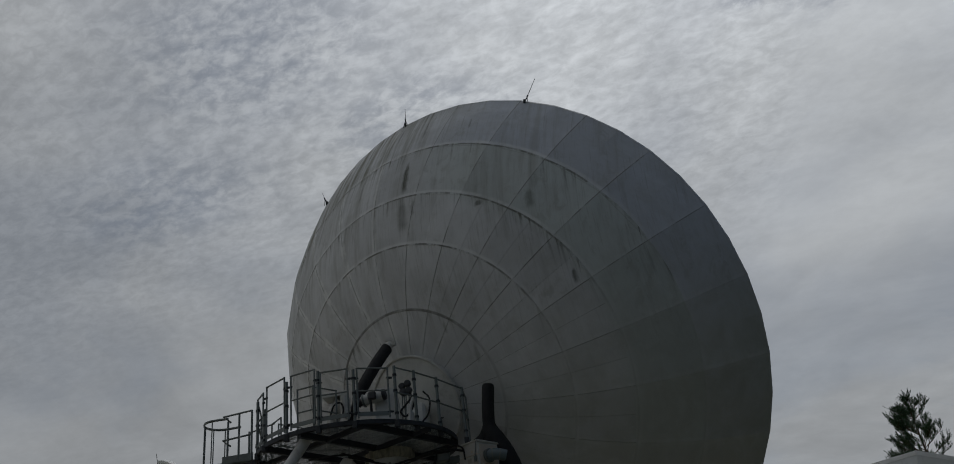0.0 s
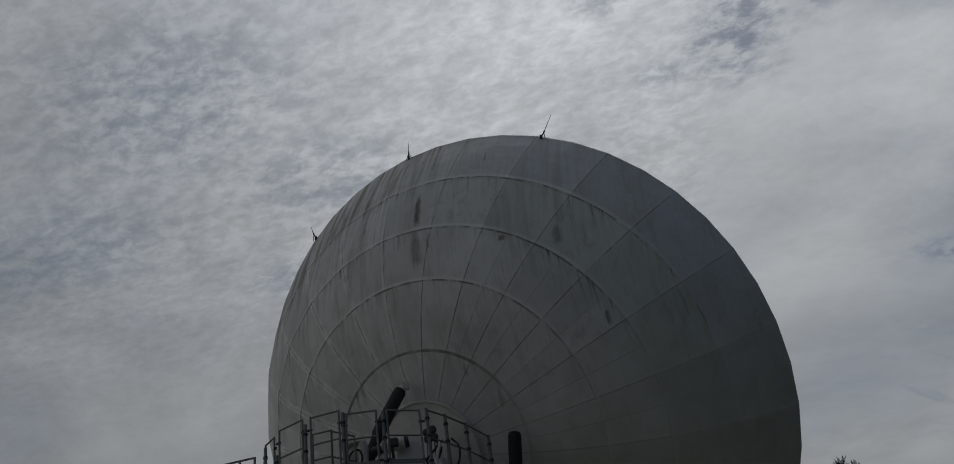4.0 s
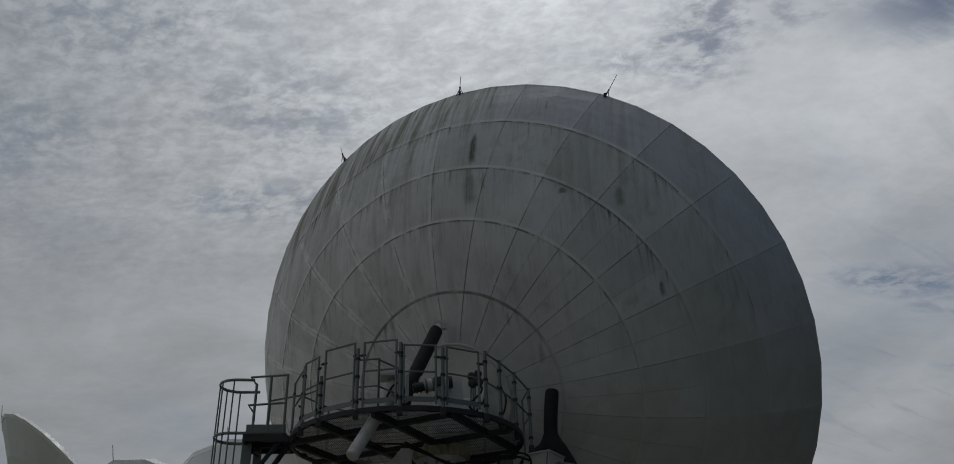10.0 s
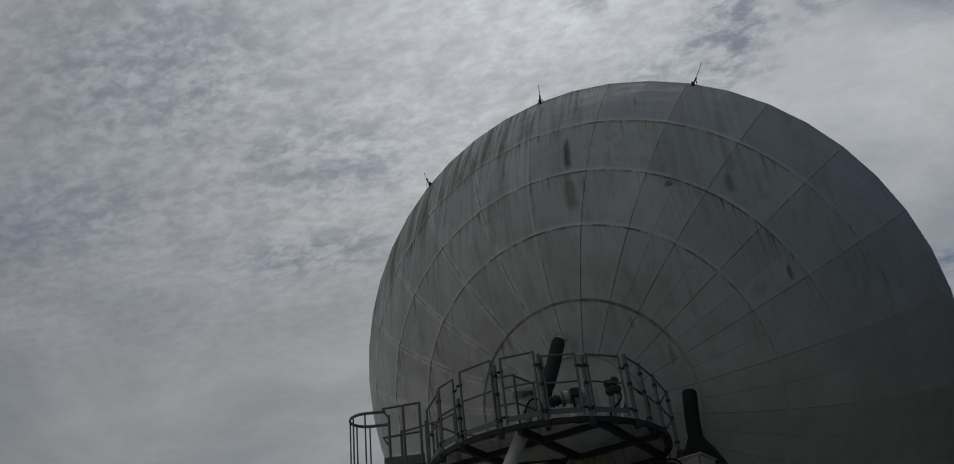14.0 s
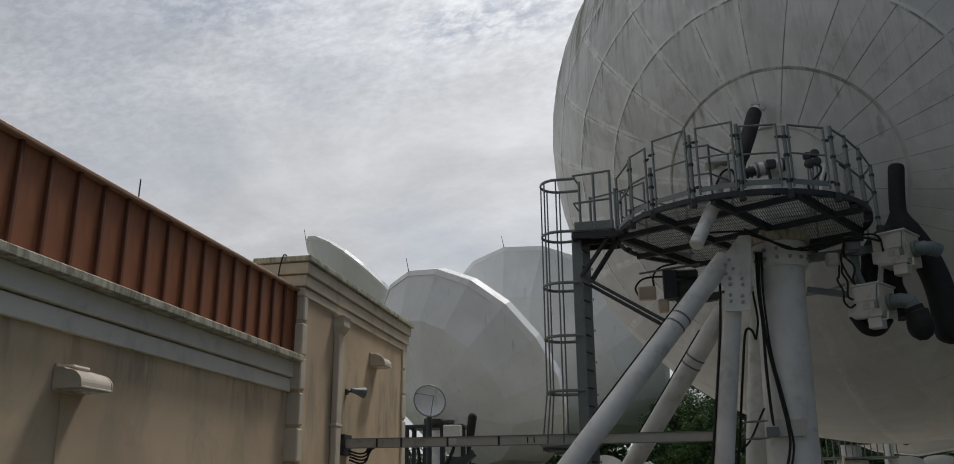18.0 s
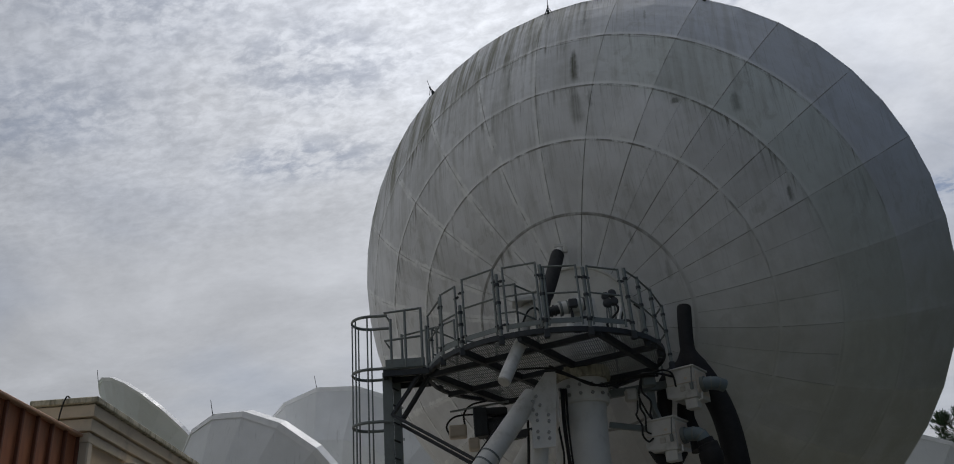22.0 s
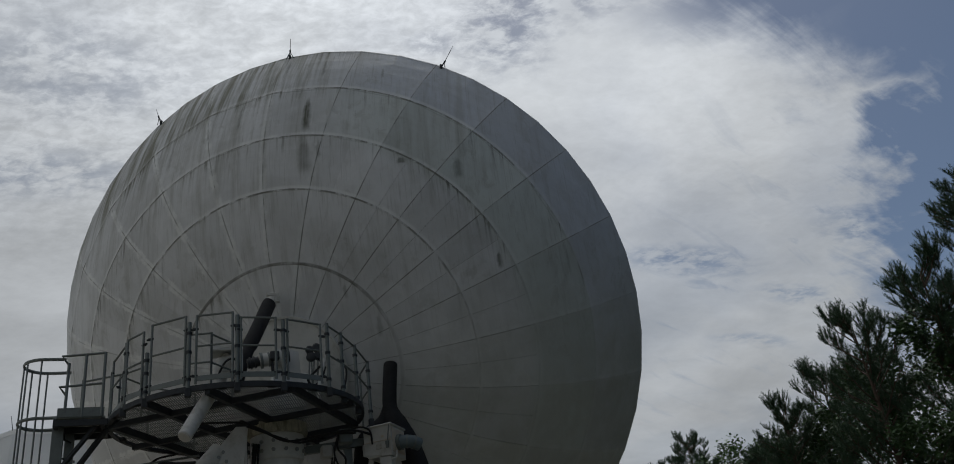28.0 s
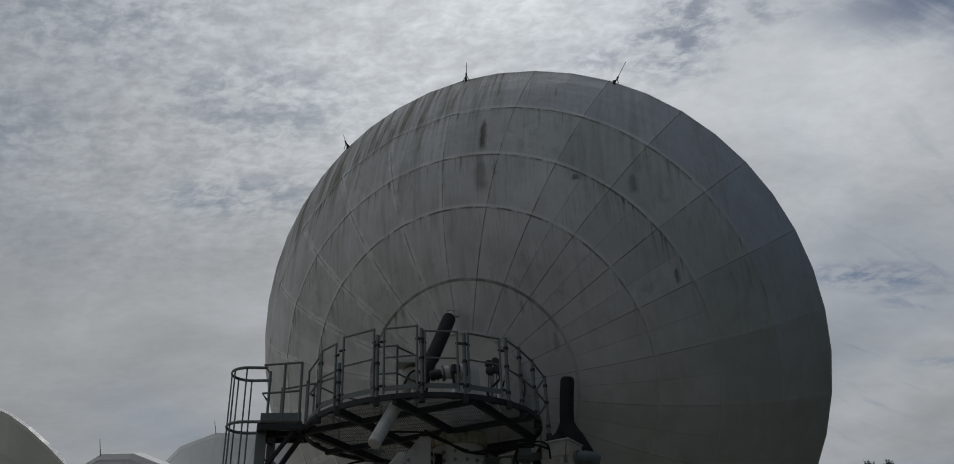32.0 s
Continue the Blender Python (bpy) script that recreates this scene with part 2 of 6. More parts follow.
def shade_reflector(n, b):
    """White antenna paint: olive runs below the upper rim, dirt under the ring joints, rubbed pale seams; some light
    and shade sits in the colour.
    """
    p = place(n)
    off = n.vec("SUBTRACT", p, tuple(APEX))
    a = n.vec("DOT_PRODUCT", off, tuple(ACROSS))
    v = n.vec("DOT_PRODUCT", off, tuple(ABOVE))
    r = n.math("SQRT", n.math("ADD", n.math("MULTIPLY", a, a), n.math("MULTIPLY", v, v)))
    run = n.xyz(n.math("MULTIPLY", a, 4.5), n.math("MULTIPLY", v, 0.45), 0.0)
    wide_run = n.noise(run, 0.7, 5.0, 0.62, 0.25)
    fine_run = n.noise(n.vec("ADD", n.vec("MULTIPLY", run, (2.6, 1.6, 1.0)), (7.0, 3.0, 0.0)), 1.0, 5.0, 0.62, 0.15)
    hair_run = n.noise(n.vec("ADD", n.vec("MULTIPLY", run, (6.0, 2.4, 1.0)), (2.0, 9.0, 0.0)), 1.0, 4.0, 0.6, 0.2)
    patch = n.ramp(n.noise(n.vec("ADD", p, (2.0, 5.0, 1.0)), 0.55, 4.0, 0.6), 0.42, 0.62)
    cloud = n.noise(n.vec("ADD", p, (4.0, 1.0, 7.0)), 1.1, 6.0, 0.66, 0.4)
    speck = n.noise(n.vec("ADD", p, (9.0, 2.0, 3.0)), 7.0, 5.0, 0.7, 0.4)
    # angle round the axis in panel widths, and the way to the nearest panel seam in metres
    turn = n.math("DIVIDE", n.math("ARCTAN2", a, v), radians(15.0))
    near = n.math("ABSOLUTE", n.math("SUBTRACT", turn, n.math("ROUND", turn)))
    seam = n.math("MULTIPLY", n.math("MULTIPLY", near, radians(15.0)), r)
    upper = n.ramp(v, -1.5, 3.0)
    under, above = 0.0, 0.0
    for ring, reach in ((RINGS[5], 0.9), (RINGS[4], 0.75), (RINGS[3], 0.7), (RINGS[2], 0.55), (RINGS[1], 0.6)):
        away = n.math("DIVIDE", n.math("SUBTRACT", ring, r), reach)
        inside = n.math("MULTIPLY", n.math("GREATER_THAN", away, 0.0), n.math("SUBTRACT", 1.0, away, clamp=True))
        inside = n.math("MULTIPLY", inside, inside)
        under = n.math("ADD", under, n.math("MULTIPLY", inside, n.ramp(a, 3.2, 1.0)) if ring == RINGS[5] else inside)
        lip = n.math("SUBTRACT", 1.0, n.math("DIVIDE", n.math("ABSOLUTE", n.math("SUBTRACT", ring, r)), 0.10), clamp=True)
        above = n.math("ADD", above, lip)
    old = n.noise(p, 0.35, 4.0, 0.6)
    base = n.mix(n.ramp(old, 0.3, 0.7), (0.74, 0.745, 0.75), (0.63, 0.635, 0.64))
    # right of the outer ring: the blue sky's reflection painted in as a tint
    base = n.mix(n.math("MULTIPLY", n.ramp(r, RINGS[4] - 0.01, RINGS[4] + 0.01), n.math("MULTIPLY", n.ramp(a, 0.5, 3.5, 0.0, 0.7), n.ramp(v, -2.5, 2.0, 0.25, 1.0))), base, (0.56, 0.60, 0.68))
    # right of the next ring: green light off the trees, also painted in
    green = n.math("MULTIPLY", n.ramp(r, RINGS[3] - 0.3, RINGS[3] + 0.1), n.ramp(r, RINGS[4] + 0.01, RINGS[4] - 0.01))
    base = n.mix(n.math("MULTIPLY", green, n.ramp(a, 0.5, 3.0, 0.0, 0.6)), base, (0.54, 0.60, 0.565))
    # lower right: its shade and warm ground bounce painted in as darker olive
    lower_shade = n.math("MULTIPLY", n.ramp(v, 1.5, -2.0), n.ramp(a, -0.5, 3.0))
    base = n.mix(n.math("MULTIPLY", lower_shade, n.ramp(cloud, 0.25, 0.65, 0.35, 0.8)), base, (0.56, 0.575, 0.505))
    base = n.mix(n.ramp(chance(n), 0.0, 1.0, 0.0, 0.26), base, (0.43, 0.44, 0.44))
    base = n.mix(n.math("MULTIPLY", n.ramp(cloud, 0.38, 0.66), 0.26), base, (0.38, 0.38, 0.355))
    blotch = n.ramp(n.noise(n.vec("ADD", n.vec("MULTIPLY", p, (1.0, 1.0, 0.6)), (1.0, 6.0, 2.0)), 3.4, 6.0, 0.68, 0.5), 0.52, 0.63)
    base = n.mix(n.math("MULTIPLY", n.math("MULTIPLY", blotch, patch), n.ramp(v, -2.5, 1.5, 0.05, 0.32)), base, (0.30, 0.30, 0.26))
    # faint broad runs everywhere, sharper dirt below the joints
    base = n.mix(n.math("MULTIPLY", n.math("MULTIPLY", n.ramp(wide_run, 0.50, 0.70), upper), 0.36), base, (0.29, 0.29, 0.255))
    base = n.mix(n.math("MULTIPLY", n.math("MULTIPLY", n.ramp(hair_run, 0.54, 0.70), upper), 0.30), base, (0.25, 0.25, 0.215))
    dirt = n.math("MULTIPLY", n.math("MULTIPLY", under, upper), n.ramp(fine_run, 0.50, 0.66))
    dirt = n.math("MULTIPLY", dirt, n.math("ADD", 0.35, n.math("MULTIPLY", patch, 1.0)), clamp=True)
    base = n.mix(n.math("MULTIPLY", dirt, 0.9), base, (0.12, 0.12, 0.095))
    # pale rubbed strips along seams and joints, mostly on the weather side
    weather = n.ramp(a, 1.6, -1.0, 0.15, 1.0)
    ragged = n.math("ADD", seam, n.math("MULTIPLY", n.math("SUBTRACT", n.noise(p, 6.0, 4.0, 0.65), 0.5), 0.14))
    rubbed = n.math("MULTIPLY", n.math("MAXIMUM", n.ramp(ragged, 0.10, 0.055), n.math("MULTIPLY", above, 0.30)), n.ramp(n.noise(p, 2.2, 5.0, 0.7, 0.3), 0.40, 0.60, 0.12, 1.0))
    base = n.mix(n.math("MULTIPLY", n.math("MULTIPLY", rubbed, weather), 0.75), base, (0.82, 0.825, 0.81))
    crack = n.math("MULTIPLY", n.ramp(seam, 0.016, 0.008), n.ramp(n.noise(n.vec("ADD", p, (5.0, 1.0, 2.0)), 1.6, 4.0, 0.65), 0.42, 0.54, 0.1, 1.0))
    base = n.mix(n.math("MULTIPLY", n.math("MULTIPLY", crack, upper), 0.65), base, (0.19, 0.19, 0.165))
    base = n.mix(n.math("MULTIPLY", n.ramp(speck, 0.60, 0.74), 0.25), base, (0.76, 0.765, 0.75))
    # joints: the lap's lit lip outside and its shadow line just inside, painted on, broken by noise
    lip_breaks = n.ramp(n.noise(p, 1.9, 5.0, 0.7), 0.36, 0.58, 0.25, 1.0)
    line_breaks = n.ramp(n.noise(n.vec("ADD", p, (3.0, 3.0, 3.0)), 3.1, 5.0, 0.7), 0.40, 0.58, 0.0, 1.0)
    lee = n.ramp(n.math("SUBTRACT", v, n.math("MULTIPLY", a, 0.6)), -3.0, 1.5, 0.12, 1.0)
    lit_lips, shade_lines = 0.0, 0.0
    for ring in RINGS[2:5]:
        out = n.math("SUBTRACT", r, ring)
        lit_lips = n.math("MAXIMUM", lit_lips, n.math("MULTIPLY", n.ramp(out, -0.005, 0.012), n.ramp(out, 0.085, 0.03)))
        shade_lines = n.math("MAXIMUM", shade_lines, n.math("MULTIPLY", n.ramp(out, -0.050, -0.024), n.ramp(out, 0.004, -0.008)))
    base = n.mix(n.math("MULTIPLY", n.math("MULTIPLY", lit_lips, lip_breaks), n.math("MULTIPLY", lee, 0.60)), base, (0.82, 0.825, 0.81))
    base = n.mix(n.math("MULTIPLY", n.math("MULTIPLY", shade_lines, line_breaks), n.math("MULTIPLY", lee, 0.9)), base, (0.15, 0.15, 0.125))
    hub_line = n.math("SUBTRACT", 1.0, n.math("DIVIDE", n.math("ABSOLUTE", n.math("SUBTRACT", r, RINGS[1] - 0.01)), 0.045), clamp=True)
    hub_line = n.math("MULTIPLY", n.math("MULTIPLY", n.ramp(hub_line, 0.1, 0.6), n.ramp(a, 2.3, 1.5, 0.15, 1.0)), n.ramp(n.noise(p, 1.7, 5.0, 0.7), 0.34, 0.56, 0.35, 1.0))
    base = n.mix(n.math("MULTIPLY", hub_line, 0.85), base, (0.16, 0.155, 0.135))
    # olive growth over the outer ring of the upper weather side
    crest = n.math("MULTIPLY", n.ramp(r, 5.7, 6.3, 0.25, 1.0), n.math("MULTIPLY", n.ramp(v, 2.2, 4.8), n.ramp(a, 2.2, -0.8)))
    growth = n.math("MULTIPLY", crest, n.ramp(n.math("ADD", n.math("MULTIPLY", wide_run, 0.6), n.math("MULTIPLY", fine_run, 0.4)), 0.42, 0.60))
    base = n.mix(n.math("MULTIPLY", growth, 0.92), base, (0.17, 0.165, 0.11))
    # single dark runs: start radius, angle, length, half width, strength
    wobble = n.math("MULTIPLY", n.math("SUBTRACT", n.noise(p, 5.0, 4.0, 0.65), 0.5), 0.12)
    drips = 0.0
    for ring, angle, length, width, strong in (
        (5.86, 8.6, 0.98, 0.12, 1.0), (4.83, 10.5, 0.85, 0.17, 0.6), (4.83, 14.0, 0.5, 0.06, 0.5), (5.42, 46.0, 0.55, 0.12, 0.55), (4.83, 35.5, 0.16, 0.12, 0.8),
        (4.72, 69.5, 0.42, 0.07, 0.8), (2.15, 64.5, 0.55, 0.07, 0.4), (6.10, -6.5, 0.9, 0.05, 0.5), (5.95, -24.0, 0.8, 0.06, 0.4),
        (7.02, 1.5, 0.5, 0.06, 0.5), (6.95, 9.0, 0.6, 0.05, 0.55), (6.75, 21.0, 0.35, 0.04, 0.5), (2.15, 41.0, 0.35, 0.06, 0.35),
    ):
        pa, pv = ring * math.sin(radians(angle)), ring * math.cos(radians(angle))
        down = n.math("DIVIDE", n.math("SUBTRACT", n.math("ADD", pv, wobble), v), length)
        core = n.math("ABSOLUTE", n.math("DIVIDE", n.math("ADD", n.math("SUBTRACT", a, pa), wobble), width))
        body = n.math("MULTIPLY", n.ramp(down, 0.0, 0.30), n.ramp(down, 1.0, 0.72))
        spot = n.math("MULTIPLY", n.ramp(core, n.ramp(down, 0.0, 0.5, 0.35, 1.1), 0.1), n.math("MULTIPLY", body, strong))
        drips = n.math("MAXIMUM", drips, spot)
    base = n.mix(n.math("MULTIPLY", drips, n.ramp(hair_run, 0.30, 0.60, 0.68, 0.96)), base, (0.075, 0.078, 0.052))
    n.put(b.inputs["Base Color"], base)
    n.put(b.inputs["Roughness"], n.ramp(old, 0.3, 0.7, 0.55, 0.72))
    # shallow dents in the sheet
    dents = n.math("ADD", n.noise(p, 1.3, 3.0, 0.5), n.math("MULTIPLY", n.noise(p, 4.5, 3.0, 0.5), 0.25))
    bump(n, b, dents, 0.5, 0.05)


def shade_far_dish(n, b):
    p = place(n)
    old = n.noise(p, 0.5, 4.0, 0.6)
    base = n.mix(n.ramp(old, 0.3, 0.7), (0.77, 0.78, 0.785), (0.67, 0.68, 0.68))
    base = n.mix(n.ramp(chance(n), 0.0, 1.0, 0.0, 0.35), base, (0.58, 0.58, 0.56))
    streak = n.ramp(n.noise(n.vec("MULTIPLY", p, (3.0, 3.0, 0.4)), 1.5, 4.0, 0.6), 0.58, 0.80)
    n.put(b.inputs["Base Color"], n.mix(n.math("MULTIPLY", streak, 0.35), base, (0.2, 0.2, 0.17)))
    b.inputs["Roughness"].default_value = 0.55
    bump(n, b, n.noise(p, 8.0, 3.0, 0.5), 0.1, 0.02)


def shade_stucco(n, b):
    """Painted stucco with broad damp patches and soft runs below the cornice."""
    p = place(n)
    wide = n.noise(n.vec("MULTIPLY", p, (1.0, 1.0, 0.7)), 0.55, 6.0, 0.62, 0.4)
    damp = n.noise(n.vec("ADD", n.vec("MULTIPLY", p, (1.0, 1.0, 0.55)), (3.0, 8.0, 2.0)), 1.3, 5.0, 0.6, 0.6)
    drip = n.noise(n.vec("MULTIPLY", p, (1.6, 1.6, 0.22)), 1.6, 4.0, 0.55)
    grit = n.noise(p, 90.0, 3.0, 0.7)
    base = n.mix(n.ramp(wide, 0.34, 0.64), (0.71, 0.535, 0.35), (0.565, 0.425, 0.28))
    base = n.mix(n.math("MULTIPLY", n.ramp(damp, 0.50, 0.68), 0.42), base, (0.37, 0.32, 0.215))
    base = n.mix(n.math("MULTIPLY", n.ramp(drip, 0.56, 0.80), 0.22), base, (0.30, 0.27, 0.21))
    # damp runs that start at the cornice
    _, _, z = n.split(p)
    reach = n.ramp(n.math("ADD", z, n.math("MULTIPLY", n.math("SUBTRACT", damp, 0.5), 1.1)), 2.35, 3.15)
    runs = n.math("MULTIPLY", n.math("MULTIPLY", reach, n.ramp(z, 3.9, 3.6)), n.ramp(n.noise(n.vec("MULTIPLY", p, (2.4, 2.4, 0.35)), 1.3, 5.0, 0.6, 0.3), 0.46, 0.62))
    base = n.mix(n.math("MULTIPLY", runs, 0.55), base, (0.27, 0.235, 0.16))
    base = n.mix(n.math("MULTIPLY", n.ramp(grit, 0.4, 0.7), 0.12), base, (0.25, 0.2, 0.15))
    n.put(b.inputs["Base Color"], base)
    b.inputs["Roughness"].default_value = 0.92
    bump(n, b, grit, 0.45, 0.004)


def shade_coping(n, b):
    """Weathered concrete lip with lichen and dark runs."""
    p = place(n)
    drip = n.noise(n.vec("MULTIPLY", p, (4.0, 4.0, 1.2)), 2.0, 6.0, 0.7)
    grit = n.noise(p, 45.0, 4.0, 0.7)
    base = n.mix(n.ramp(drip, 0.38, 0.66), (0.58, 0.535, 0.41), (0.20, 0.19, 0.135))
    n.put(b.inputs["Base Color"], n.mix(n.math("MULTIPLY", n.ramp(grit, 0.4, 0.7), 0.35), base, (0.2, 0.19, 0.16)))
    b.inputs["Roughness"].default_value = 0.9
    bump(n, b, grit, 0.5, 0.006)


def shade_red_metal(n, b):
    """Oxide-red metal cladding, faded in patches."""
    p = place(n)
    fade = n.noise(n.vec("MULTIPLY", p, (1.0, 1.0, 0.5)), 1.4, 5.0, 0.6)
    run = n.noise(n.vec("MULTIPLY", p, (9.0, 9.0, 0.7)), 1.5, 5.0, 0.6)
    base = n.mix(n.ramp(fade, 0.3, 0.7), (0.39, 0.148, 0.062), (0.29, 0.108, 0.048))
    base = n.mix(n.math("MULTIPLY", n.ramp(run, 0.5, 0.78), 0.4), base, (0.10, 0.05, 0.035))
    base = n.mix(n.ramp(chance(n), 0.0, 1.0, 0.0, 0.18), base, (0.3, 0.11, 0.07))
    n.put(b.inputs["Base Color"], base)
    n.put(b.inputs["Roughness"], n.ramp(fade, 0.3, 0.7, 0.42, 0.6))
    b.inputs["Metallic"].default_value = 0.25
    bump(n, b, n.noise(p, 5.0, 3.0, 0.5), 0.1, 0.01)


def shade_ground(n, b):
    p = place(n)
    wide = n.noise(p, 0.12, 5.0, 0.6)
    grit = n.noise(p, 30.0, 5.0, 0.7)
    stones = n.add("ShaderNodeTexVoronoi")
    n.put(stones.inputs["Vector"], p)
    stones.inputs["Scale"].default_value = 28.0
    base = n.mix(n.ramp(wide, 0.35, 0.65), (0.065, 0.063, 0.058), (0.038, 0.053, 0.026))
    n.put(b.inputs["Base Color"], n.mix(n.math("MULTIPLY", stones.outputs[0], 0.5), base, (0.13, 0.125, 0.11)))
    b.inputs["Roughness"].default_value = 0.95
    bump(n, b, grit, 0.6, 0.02)


def shade_yard(n, b):
    """Pale crushed stone with dry grass and tyre dirt."""
    p = place(n)
    wide = n.noise(p, 0.22, 5.0, 0.6)
    grit = n.noise(p, 26.0, 5.0, 0.7)
    stones = n.add("ShaderNodeTexVoronoi")
    n.put(stones.inputs["Vector"], p)
    stones.inputs["Scale"].default_value = 24.0
    base = n.mix(n.ramp(wide, 0.35, 0.65), (0.29, 0.265, 0.215), (0.22, 0.195, 0.145))
    base = n.mix(n.math("MULTIPLY", stones.outputs[0], 0.5), base, (0.40, 0.37, 0.32))
    n.put(b.inputs["Base Color"], n.mix(n.math("MULTIPLY", n.ramp(grit, 0.45, 0.7), 0.4), base, (0.14, 0.125, 0.095)))
    b.inputs["Roughness"].default_value = 0.95
    bump(n, b, grit, 0.6, 0.02)


def foliage(name, dark, light):
    def shade(n, b):
        island = n.add("ShaderNodeNewGeometry").outputs["Random Per Island"]
        wide = n.noise(place(n), 0.9, 3.0, 0.6)
        tone = n.mix(n.math("MULTIPLY", n.math("ADD", island, wide), 0.5), dark, light)
        n.put(b.inputs["Base Color"], tone)
        b.inputs["Roughness"].default_value = 0.6

    return material(name, shade)


def shade_lawn(n, b):
    p = place(n)
    wide = n.noise(p, 0.35, 5.0, 0.6)
    blades = n.noise(p, 14.0, 5.0, 0.7)
    base = n.mix(n.ramp(wide, 0.3, 0.7), (0.10, 0.17, 0.035), (0.16, 0.19, 0.06))
    n.put(b.inputs["Base Color"], n.mix(n.math("MULTIPLY", n.ramp(blades, 0.35, 0.7), 0.5), base, (0.05, 0.09, 0.02)))
    b.inputs["Roughness"].default_value = 0.9
    bump(n, b, blades, 0.7, 0.03)


YARD = material("crushed_stone", shade_yard)
LAWN = material("mown_grass", shade_lawn)
PAVING = plain("pale_concrete", (0.34, 0.33, 0.30), 0.85, 0.0, 1.2, (0.16, 0.15, 0.12), 0.5, 0.3, 30.0)
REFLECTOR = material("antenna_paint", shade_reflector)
FAR_PAINT = material("far_antenna_paint", shade_far_dish)
STUCCO = material("beige_stucco", shade_stucco)
COPING = material("stained_concrete", shade_coping)
RED = material("oxide_red_metal", shade_red_metal)
GROUND = material("gravel_and_grass", shade_ground)
JOINT = plain("dark_joint", (0.19, 0.19, 0.17), 0.9)
WHITE = plain("white_steel_paint", (0.74, 0.735, 0.70), 0.45, 0.0, 4.5, (0.30, 0.285, 0.235), 0.65, vary=0.28)
BOX_WHITE = plain("white_box_paint", (0.62, 0.61, 0.57), 0.5, 0.0, 7.0, (0.2, 0.19, 0.15), 0.55)
RIM_WHITE = plain("clean_rim_paint", (0.80, 0.80, 0.79), 0.45, 0.0, 3.0, (0.4, 0.4, 0.36), 0.3)
GALV = plain("galvanised_steel", (0.19, 0.21, 0.20), 0.5, 0.4, 14.0, (0.09, 0.09, 0.09), 0.4)
GALV_DARK = plain("dark_steel", (0.045, 0.05, 0.055), 0.6, 0.4, 12.0, (0.03, 0.03, 0.03), 0.5)
RUBBER = plain("black_hose", (0.010, 0.010, 0.011), 0.75, 0.0, 10.0, (0.03, 0.03, 0.03), 0.3)
CABLE = plain("black_cable", (0.008, 0.008, 0.008), 0.65)
MOTOR = plain("dark_machine", (0.05, 0.052, 0.055), 0.5, 0.4, 9.0)
PLASTIC = plain("blue_grey_duct", (0.13, 0.17, 0.185), 0.5, 0.0, 6.0)
TRIM = plain("grey_trim_paint", (0.82, 0.755, 0.645), 0.8, 0.0, 2.5, (0.2, 0.19, 0.17), 0.5, 0.3)
TRIM_BEIGE = plain("beige_trim_paint", (0.66, 0.56, 0.42), 0.8, 0.0, 2.5, (0.2, 0.18, 0.15), 0.5, 0.3)
QUOIN = plain("cream_quoin", (0.66, 0.57, 0.44), 0.85, 0.0, 3.0, (0.22, 0.19, 0.15), 0.4, 0.4)
LAMP = plain("tan_lamp_housing", (0.58, 0.50, 0.40), 0.5, 0.0, 5.0)
LENS = plain("lamp_lens", (0.55, 0.55, 0.52), 0.25)
CAP = plain("pale_copper_cap", (0.50, 0.31, 0.21), 0.5, 0.3, 4.0)
TRAY = plain("tray_steel", (0.50, 0.475, 0.42), 0.55, 0.15, 5.0, (0.11, 0.095, 0.07), 0.6)
# standing seams: their shade is mixed into a darker red
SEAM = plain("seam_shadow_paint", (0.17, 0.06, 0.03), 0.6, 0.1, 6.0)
BOLT = plain("bolt_steel", (0.33, 0.33, 0.31), 0.45, 0.6, 12.0)
BARK = plain("pine_bark", (0.10, 0.07, 0.05), 0.95, 0.0, 5.0, (0.04, 0.03, 0.025), 0.6, 0.8, 18.0)
PINE = foliage("pine_needles", (0.021, 0.053, 0.026), (0.054, 0.100, 0.044))
LEAF = foliage("broad_leaves", (0.035, 0.085, 0.022), (0.09, 0.16, 0.04))
GRASSY = foliage("rough_grass", (0.10, 0.16, 0.03), (0.21, 0.27, 0.06))
LEAF_DARK = foliage("dark_leaves", (0.028, 0.070, 0.020), (0.07, 0.13, 0.036))


